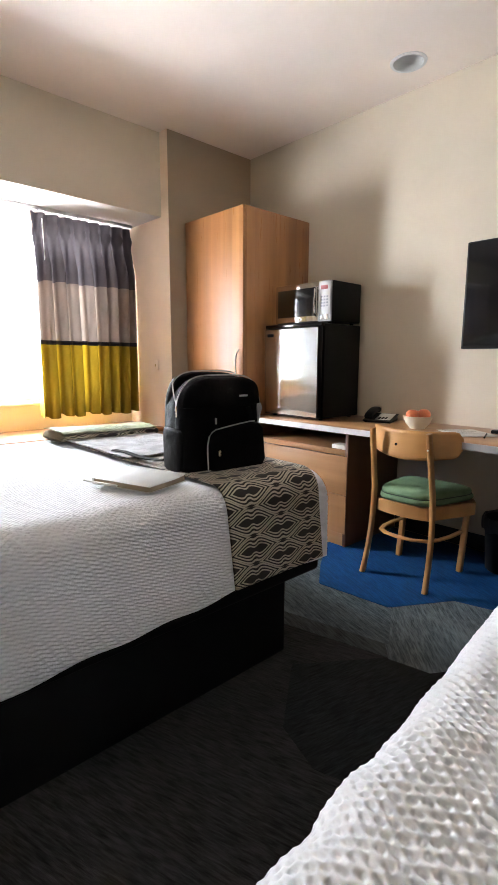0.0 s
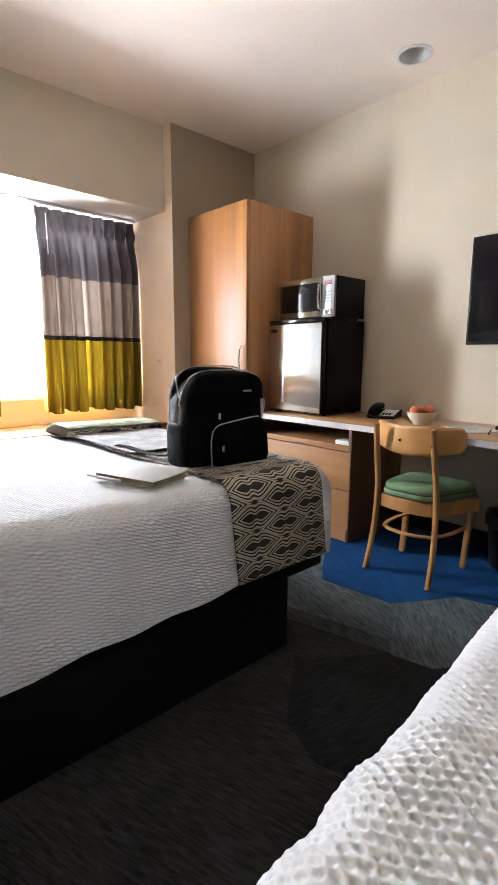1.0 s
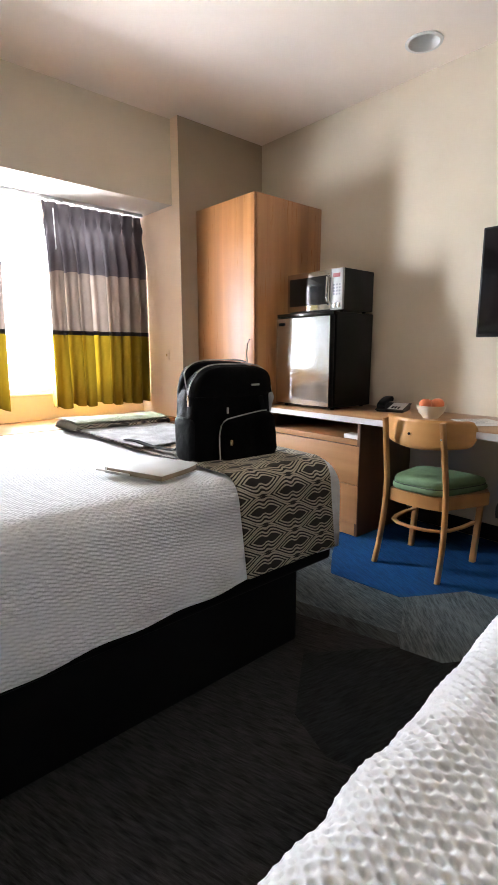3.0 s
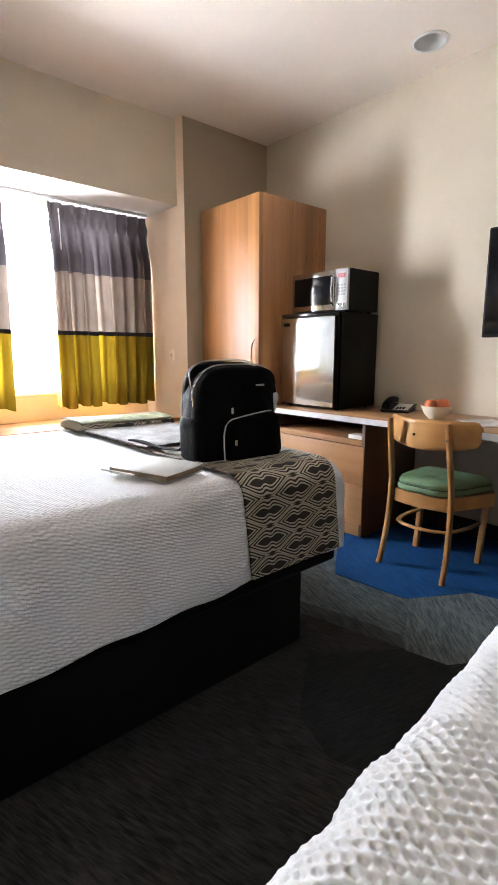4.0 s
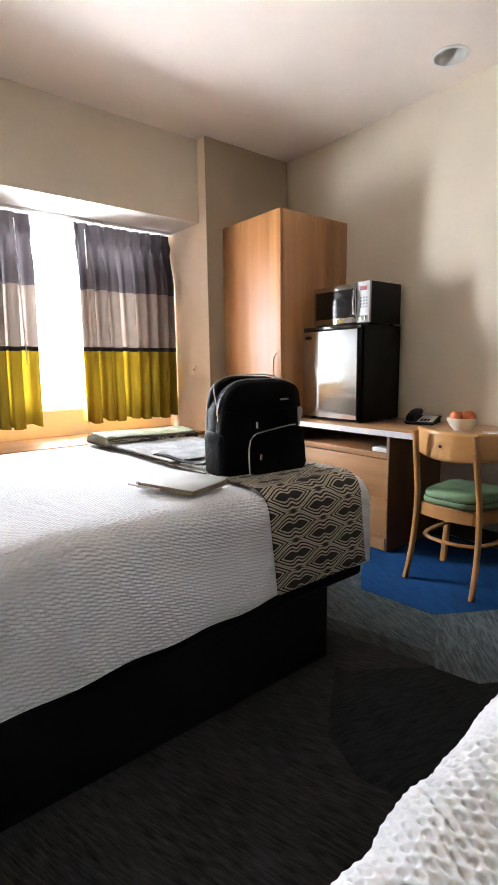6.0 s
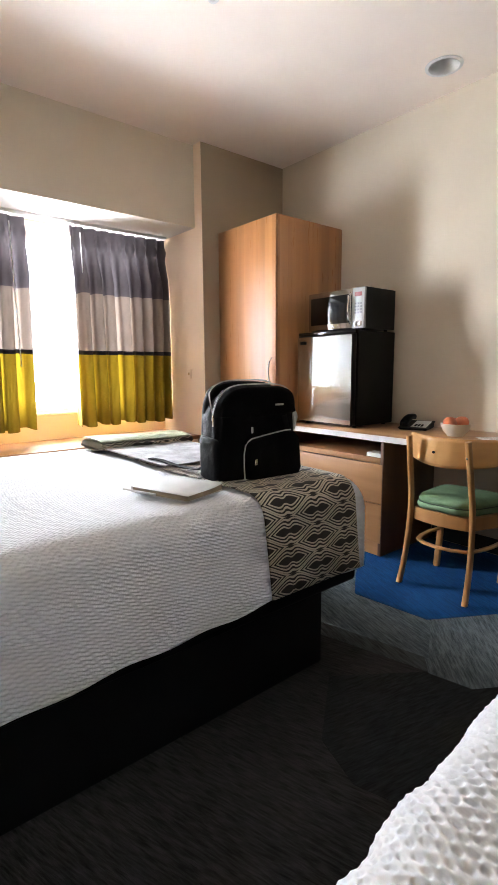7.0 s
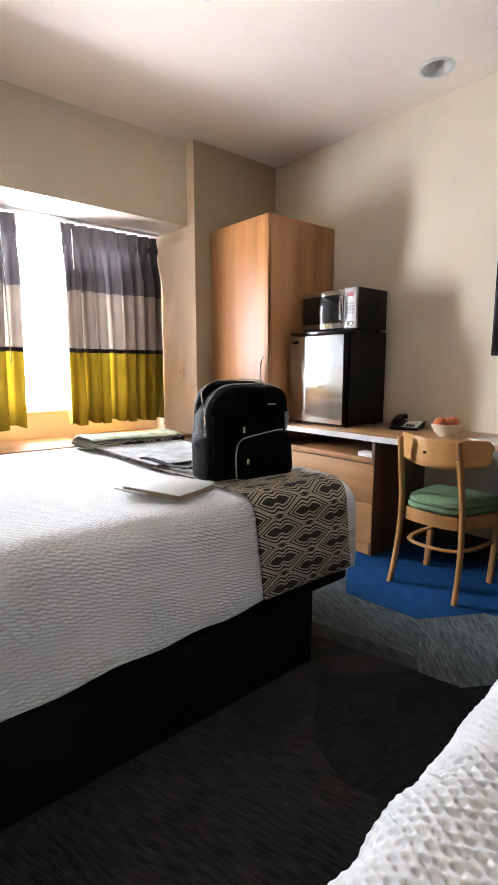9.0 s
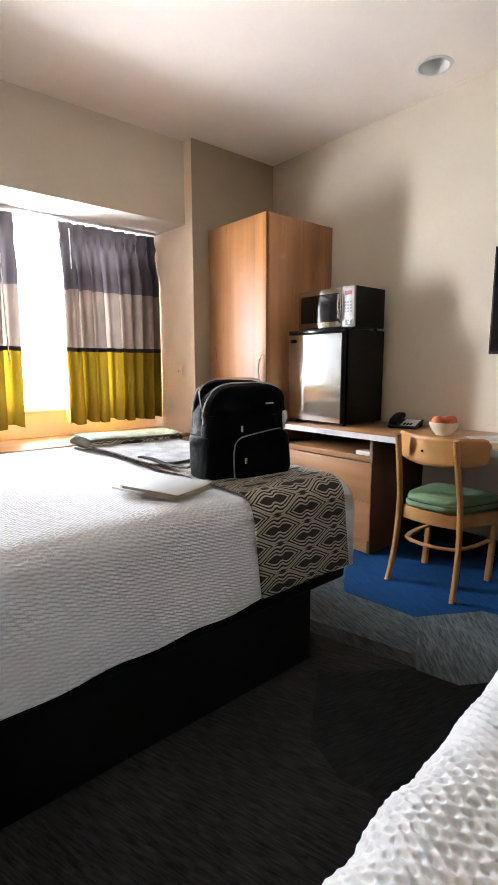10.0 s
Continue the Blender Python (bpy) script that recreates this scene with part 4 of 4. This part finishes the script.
pk = [(-0.068, 0.0), (-0.082, 0.02), (-0.084, 0.10), (-0.076, 0.130), (-0.052, 0.150), (0.01, 0.159), (0.10, 0.170), (0.150, 0.168), (0.174, 0.145), (0.184, 0.02), (0.172, 0.0)]
part("front_pocket", bag_slab(pk, -0.098, -0.06, 0.010, 0.016), BAGF, bag, angle=70)
sp = [(-0.03, 0.0), (-0.058, 0.01), (-0.062, 0.14), (-0.05, 0.152), (0.05, 0.158), (0.062, 0.145), (0.058, 0.01), (0.03, 0.0)]


def side_pocket(sign):
    bm = bmesh.new()
    rings = []
    for d, sc in ((0.0, 1.0), (0.008, 1.0), (0.013, 0.94), (0.015, 0.75)):
        rings.append([bm.verts.new(BAGM @ Vector((sign * (0.170 + d), -0.005 + y * sc, 0.004 + z * (sc if z > 0.05 else 1)))) for y, z in sp])
    for A, B in zip(rings, rings[1:]):
        for i in range(len(sp)):
            bm.faces.new((A[i], A[(i + 1) % len(sp)], B[(i + 1) % len(sp)], B[i]))
    bm.faces.new(rings[-1])
    bmesh.ops.recalc_face_normals(bm, faces=bm.faces)
    return bm


part("side_pocket", side_pocket(-1), BAGD, bag, angle=60)
part("side_pocket", side_pocket(1), BAGD, bag, angle=60)
# zips along the two arches and round the pocket
for hw, h, y in ((0.170, 0.361, 0.036), (0.176, 0.347, -0.045)):
    ol = arch_outline(hw, h, 0.02)[3:-8]
    pts = []
    for i, (x, z) in enumerate(ol):
        w = max(0.0, 1 - i / 8)
        pts.append(BAGM @ Vector((x * 1.0, y * (1 - w) + (-0.02) * w, z + 0.0005)))
    part("zip", bm_tube(pts, 0.0025, 8), ZIPC, bag, "silver zip line")
zp = []
for x, z in [(-0.084, 0.004), (-0.087, 0.06), (-0.087, 0.10), (-0.080, 0.132), (-0.068, 0.146), (-0.052, 0.155), (0.005, 0.1635), (0.055, 0.170), (0.10, 0.175), (0.125, 0.175)]:
    zp.append(BAGM @ Vector((x, -0.098, z)))
part("zip", bm_tube(zp, 0.0025, 8), ZIPC, bag, "silver pocket zip")


def pull(x, y, z, h, w=0.006, turn=0.0):
    bm = bm_box((-w, -0.002, -h / 2), (w, 0.002, h / 2), 0.0015)
    bmesh.ops.transform(bm, verts=bm.verts, matrix=BAGM @ Matrix.Translation((x, y, z)) @ Matrix.Rotation(radians(turn), 4, "Y"))
    return bm


part("zip_pull", pull(-0.178, -0.040, 0.222, 0.040, 0.003), GOLD, bag, "pale gold zip pull")
part("zip_pull", pull(-0.044, -0.111, 0.070, 0.022, 0.0055), GOLD, bag, "pale gold zip pull")
part("zip_pull", pull(-0.044, -0.088, 0.184, 0.022, 0.004), ZIPC, bag, "silver zip pull")
# soft flap over the upper front, its free edge a little proud
fl = [(-0.170, 0.235), (-0.10, 0.226), (0.02, 0.224), (0.12, 0.230), (0.172, 0.240)] + [p for p in arch_outline(0.172, 0.339, 0.02)[4:-4] if p[1] > 0.25][::-1]
part("flap", bag_slab(fl, -0.078, -0.02, 0.012, 0.010), BAGF, bag, "black nylon top flap", angle=70)
part("webbing", bm_tube([BAGM @ Vector(p) for p in ((0.10, -0.092, 0.23), (0.112, -0.094, 0.18), (0.13, -0.088, 0.11))], 0, flat=(0.011, 0.002, (1, 0, 0))), BAGD, bag, "black webbing strap")
# small illegible metal badge: a plain bar
part("badge", pull(0.077, -0.0915, 0.272, 0.007, 0.019), ZIPC, bag, "small silver badge bar")
# dark strap trailing over the bed
part("strap", bm_tube([(1.375, 2.03, 0.736), (1.385, 1.95, 0.738), (1.375, 1.84, 0.737), (1.375, 1.75, 0.738), (1.395, 1.67, 0.74), (1.42, 1.63, 0.77), (1.43, 1.63, 0.82)], 0, flat=(0.014, 0.003, (1, 0.1, 0))), BAGF, bag, "black webbing strap")
# crumpled tissue in the far side pocket
ti = bmesh.new()
bmesh.ops.create_icosphere(ti, subdivisions=4, radius=0.042)
for v in ti.verts:
    q = v.co.copy()
    v.co = Vector((q.x * 0.5, q.y * 0.8, q.z * 1.35)) * (1 + 0.35 * noise.noise(q * 40))
bmesh.ops.transform(ti, verts=ti.verts, matrix=BAGM @ Matrix.Translation((0.196, -0.005, 0.215)))
tagged(part("tissue", ti, TISSUE, None), "crumpled white tissue tucked in the backpack side pocket", "tissue")

# ---- notebook with pencil ----
PAPER = plain("paper_white", (0.76, 0.75, 0.72), 0.7, 0, 0.05, 300)
COVER = plain("notebook_cover", (0.60, 0.61, 0.59), 0.5, 0, 0.06, 300)
PAGES = plain("page_edges", (0.28, 0.22, 0.155), 0.8, 0, 0.2, 900, 0.2, 0.5)
NBM = Matrix.Translation((1.192, 1.498, 0.717)) @ Matrix.Rotation(radians(17), 4, "Z")


def nb_piece(lo, hi, bev, bend=0.0):
    bm = bm_box(lo, hi, bev)
    bmesh.ops.subdivide_edges(bm, edges=[e for e in bm.edges if abs(e.verts[0].co.x - e.verts[1].co.x) > 0.05], cuts=8)
    for v in bm.verts:
        v.co.z += bend * max(0, v.co.x / 0.09) ** 2
    bmesh.ops.transform(bm, verts=bm.verts, matrix=NBM)
    return bm


book = thing("notebook", NBM.translation, "white-covered notebook lying on the quilt", "notebook")
part("back_cover", nb_piece((-0.093, -0.125, 0.0), (0.093, 0.125, 0.002), 0.0006), COVER, book)
part("page_block", nb_piece((-0.090, -0.122, 0.0022), (0.089, 0.122, 0.018), 0.001, 0.002), PAGES, book, "buff page block")
part("front_cover", nb_piece((-0.093, -0.125, 0.0186), (0.093, 0.125, 0.0205), 0.0006, 0.007), COVER, book, "glossy white cover")
part("spine", nb_piece((-0.093, 0.1255, 0.0), (0.093, 0.1285, 0.0205), 0.001), COVER, book)
pen = bm_cyl((0, 0, 0), 0.0035, 0.0035, 0.15, 10)
bmesh.ops.transform(pen, verts=pen.verts, matrix=NBM @ Matrix.Translation((-0.108, 0.15, 0.012)) @ Matrix.Rotation(radians(90), 4, "X"))
tagged(part("pen", pen, WHITEP, None), "slim white pen lying beside the notebook", "pen")

# ---- telephone ----
PHM = Matrix.Translation((3.13, 1.80, 0.7455)) @ Matrix.Rotation(radians(-72), 4, "Z")


def in_m(bm, m):
    bmesh.ops.transform(bm, verts=bm.verts, matrix=m)
    return bm


phone = thing("telephone", PHM.translation, "black desk telephone with a white label panel", "telephone")
wb = bm_prism([(-0.10, 0.0), (0.10, 0.0), (0.10, 0.042), (-0.10, 0.014)], -0.085, 0.085)
for v in wb.verts:
    v.co = Vector((v.co.z, v.co.x, v.co.y))
bmesh.ops.bevel(wb, geom=list(wb.edges), offset=0.005, segments=2, affect="EDGES")
part("base", in_m(wb, PHM), BLACKP, phone)
TILT = Matrix.Translation((0, 0, 0.0285)) @ Matrix.Rotation(math.atan2(0.028, 0.2), 4, "X")
part("label_panel", in_m(bm_box((-0.018, -0.08, 0.0005), (0.076, 0.085, 0.003), 0.001), PHM @ TILT), WHITEP, phone, "white label panel")
for i in range(3):
    for j in range(4):
        part("key", in_m(bm_box((0.0 + i * 0.019, -0.03 - j * 0.013, 0.0032), (0.013 + i * 0.019, -0.022 - j * 0.013, 0.006), 0.0008), PHM @ TILT), BLACKP, phone)
hs = [(-0.052, -0.105, 0.020), (-0.052, -0.095, 0.028), (-0.052, -0.06, 0.034), (-0.052, 0.0, 0.038), (-0.052, 0.06, 0.034), (-0.052, 0.095, 0.028), (-0.052, 0.105, 0.020)]
part("handset", in_m(bm_tube(hs, 0, flat=(0.025, 0.016, (1, 0, 0))), PHM @ TILT), BLACKP, phone, "black handset on its cradle")

# ---- bowl of fruit ----
CERAM = plain("cream_ceramic", (0.68, 0.62, 0.50), 0.3, 0, 0.05, 60)
FRUIT = plain("peach_skin", (0.62, 0.17, 0.07), 0.45, 0, 0.35, 60, 0.4, 0.1)
BX, BY = 2.985, 1.466
bowl = thing("bowl", (BX, BY, DZ), "cream ceramic bowl on the desk", "bowl")
part("body", bm_lathe([(0.001, 0.004), (0.036, 0.004), (0.038, 0.0008), (0.042, 0.0008), (0.044, 0.006), (0.066, 0.03), (0.079, 0.062), (0.081, 0.072), (0.078, 0.0725), (0.074, 0.062), (0.062, 0.032), (0.04, 0.012), (0.001, 0.010)], (BX, BY, DZ), 48), CERAM, bowl, angle=60)
for fx, fy, fz, r in ((-0.032, 0.018, 0.078, 0.036), (0.012, -0.030, 0.080, 0.037), (0.03, 0.03, 0.07, 0.034)):
    fb = bmesh.new()
    bmesh.ops.create_uvsphere(fb, u_segments=24, v_segments=16, radius=r)
    for v in fb.verts:
        d = math.hypot(v.co.x, v.co.y) / r
        v.co.z *= 0.93
        v.co.z -= 0.006 * math.exp(-(d / 0.25) ** 2) * (1 if v.co.z > 0 else -1)
    bmesh.ops.translate(fb, verts=fb.verts, vec=(BX + fx, BY + fy, DZ + fz))
    tagged(part("peach", fb, FRUIT, None, angle=80), "ripe orange-red peach in the cream bowl", "fruit", "fruit in the bowl")

# ---- papers, pen and remote on the desk ----
PM = Matrix.Translation((3.0, 1.2, 0.7455)) @ Matrix.Rotation(radians(-40), 4, "Z")
papers = thing("paper_stack", PM.translation, "thin stack of printed white sheets on the desk", "papers")
for i in range(3):
    pm = PM @ Matrix.Translation((0.006 * i, -0.008 * i, 0.0018 * i)) @ Matrix.Rotation(radians(3 * i - 2), 4, "Z")
    part("sheet", in_m(bm_box((-0.10, -0.13, 0.0), (0.10, 0.13, 0.0014), 0.0002), pm), PAPER, papers)
INK = plain("ink_bars", (0.25, 0.25, 0.26), 0.7)
for i in range(7):
    part("print_line", in_m(bm_box((-0.075, 0.095 - i * 0.027, 0.0053), (0.075 - 0.03 * (i % 3), 0.099 - i * 0.027, 0.0057)), PM @ Matrix.Rotation(radians(4), 4, "Z")), INK, papers)
dp = in_m(bm_cyl((0, 0, 0), 0.0045, 0.0035, 0.16, 10, axis="y"), Matrix.Translation((2.84, 1.03, 0.756)) @ Matrix.Rotation(radians(-72), 4, "Z"))
tagged(part("pen", dp, BLACKP, None), "black pen lying on the paper edge", "pen")
rm = in_m(bm_box((-0.022, -0.085, 0), (0.022, 0.085, 0.018), 0.006, 3), Matrix.Translation((3.13, 1.02, 0.7455)) @ Matrix.Rotation(radians(15), 4, "Z"))
remote = thing("remote_control", (3.13, 1.02, 0.7455), "black remote control lying on the desk", "remote control")
part("body", rm, BLACKP, remote)
for i in range(5):
    for j in range(3):
        part("key", in_m(bm_cyl((-0.012 + j * 0.012, -0.06 + i * 0.022, 0.0181), 0.0035, 0.0035, 0.0012, 10), Matrix.Translation((3.13, 1.02, 0.7455)) @ Matrix.Rotation(radians(15), 4, "Z")), STEELD, remote)

# white carton on the open shelf
tagged(part("carton", bm_box((2.752, 1.792, 0.6025), (2.83, 1.895, 0.628), 0.002), WHITEP, None), "small white carton on the open desk shelf", "box")

# ---- waste bin ----
BINX, BINY = 3.12, 0.965
LINER = plain("bin_liner", (0.02, 0.02, 0.022), 0.35, 0, 0.3, 40, 0.5, 0.5)
bin_ = thing("waste_bin", (BINX, BINY, 0.005), "dark round waste bin with a black liner", "waste bin")
part("body", bm_lathe([(0.001, 0.0), (0.105, 0.0), (0.11, 0.006), (0.13, 0.29), (0.126, 0.29), (0.106, 0.012), (0.001, 0.011)], (BINX, BINY, 0.005), 40), BLACKP, bin_)
lb = bm_lathe([(0.123, 0.26), (0.129, 0.298), (0.134, 0.300), (0.139, 0.285), (0.141, 0.25), (0.137, 0.225)], (BINX, BINY, 0.005), 60)
for v in lb.verts:
    a = math.atan2(v.co.y - BINY, v.co.x - BINX)
    v.co.z += 0.008 * math.sin(9 * a) * (1 if v.co.z < 0.28 else 0.3)
    k = 1 + 0.02 * math.sin(17 * a + v.co.z * 40) + 0.02
    v.co.x, v.co.y = BINX + (v.co.x - BINX) * k, BINY + (v.co.y - BINY) * k
part("liner", lb, LINER, bin_, "crinkled black liner folded over the rim")

# ---- microwave details ----
part("display", bm_box((MX - 0.002, MYS + 0.02, MZ1 - 0.055), (MX - 0.0002, MYS + 0.075, MZ1 - 0.03), 0.0005), plain("display_red", (0.30, 0.08, 0.08), 0.3), micro, "small reddish display")
KEYG = plain("key_grey", (0.22, 0.23, 0.25), 0.5)
for i in range(3):
    for j in range(4):
        part("key", bm_box((MX - 0.0015, MYS + 0.016 + i * 0.022, MZ1 - 0.105 - j * 0.019), (MX - 0.0002, MYS + 0.030 + i * 0.022, MZ1 - 0.094 - j * 0.019), 0.0004), KEYG, micro)
for i in range(2):
    part("button", bm_box((MX - 0.0025, MYS + 0.014 + i * 0.036, MZ0 + 0.025), (MX - 0.0002, MYS + 0.042 + i * 0.036, MZ0 + 0.055), 0.001), STEELD, micro, "large grey push button")
for fy in (MYS + 0.04, MYN - 0.04):
    for fx in (MX + 0.05, 3.19):
        part("foot", bm_cyl((fx, fy, 1.3663 if fx < 2.87 else 1.3623), 0.012, 0.012, 0.0145, 12), BLACKP, micro)

# ---- small fixtures ----
plate = thing("wall_plate", (XJ - 0.005, 3.44, 1.09), "small cream outlet plate on the nook side", "outlet")
part("cover", bm_box((XJ - 0.0105, 3.415, 1.05), (XJ - 0.0045, 3.475, 1.13), 0.002), NOOK, plate)
part("toggle", bm_box((XJ - 0.0155, 3.438, 1.08), (XJ - 0.0107, 3.452, 1.10), 0.001), BRASS, plate)
spr = thing("sprinkler", (1.775, 2.05, ZC), "small recessed ceiling fire sprinkler", "sprinkler")
part("escutcheon", bm_lathe([(0.001, -0.004), (0.022, -0.004), (0.026, -0.0005)], (1.775, 2.05, ZC), 24), WHITEP, spr)
part("head", bm_lathe([(0.001, -0.014), (0.010, -0.013), (0.010, -0.011), (0.005, -0.010), (0.006, -0.0045)], (1.775, 2.05, ZC), 16), WHITEP, spr)

# curtain hooks and gliders along the rail
for i in range(8):
    gx = 1.74 + i * 0.095
    part("glider", bm_box((gx - 0.006, CY - 0.006, ZS - 0.034), (gx + 0.006, CY + 0.006, ZS - 0.0245), 0.002), WHITEP, rail)

# shoe on the carpet beside the bed
shoe = thing("shoe", (0.42, 1.03, 0.0005), "dark slip-on shoe with a pale sole on the carpet", "shoe")


def shoe_ring(sc, z, m=36):
    out = []
    for q in range(m):
        t = 2 * math.pi * q / m
        y = math.sin(t)
        w = 0.048 * (1 + 0.12 * y) * math.cos(t)
        out.append((0.42 + sc * w, 1.03 + sc * 0.14 * y, z))
    return out


def shoe_loft(levels):
    bm = bmesh.new()
    rings = [[bm.verts.new(p) for p in shoe_ring(s, z)] for s, z in levels]
    for A, B in zip(rings, rings[1:]):
        for i in range(36):
            bm.faces.new((A[i], A[(i + 1) % 36], B[(i + 1) % 36], B[i]))
    bm.faces.new(rings[0][::-1])
    bm.faces.new(rings[-1])
    return bm


part("sole", shoe_loft([(0.96, 0.0008), (1.03, 0.006), (1.04, 0.022), (1.0, 0.028)]), WHITEP, shoe, "pale rubber sole")
up = shoe_loft([(0.99, 0.0285), (0.98, 0.045), (0.88, 0.066), (0.6, 0.076), (0.3, 0.078)])
for v in up.verts:
    v.co.z += max(0, (1.03 - v.co.y) / 0.14) * 0.02 * (v.co.z > 0.04)
part("upper", up, BAGF, shoe, "dark fabric upper", angle=60)
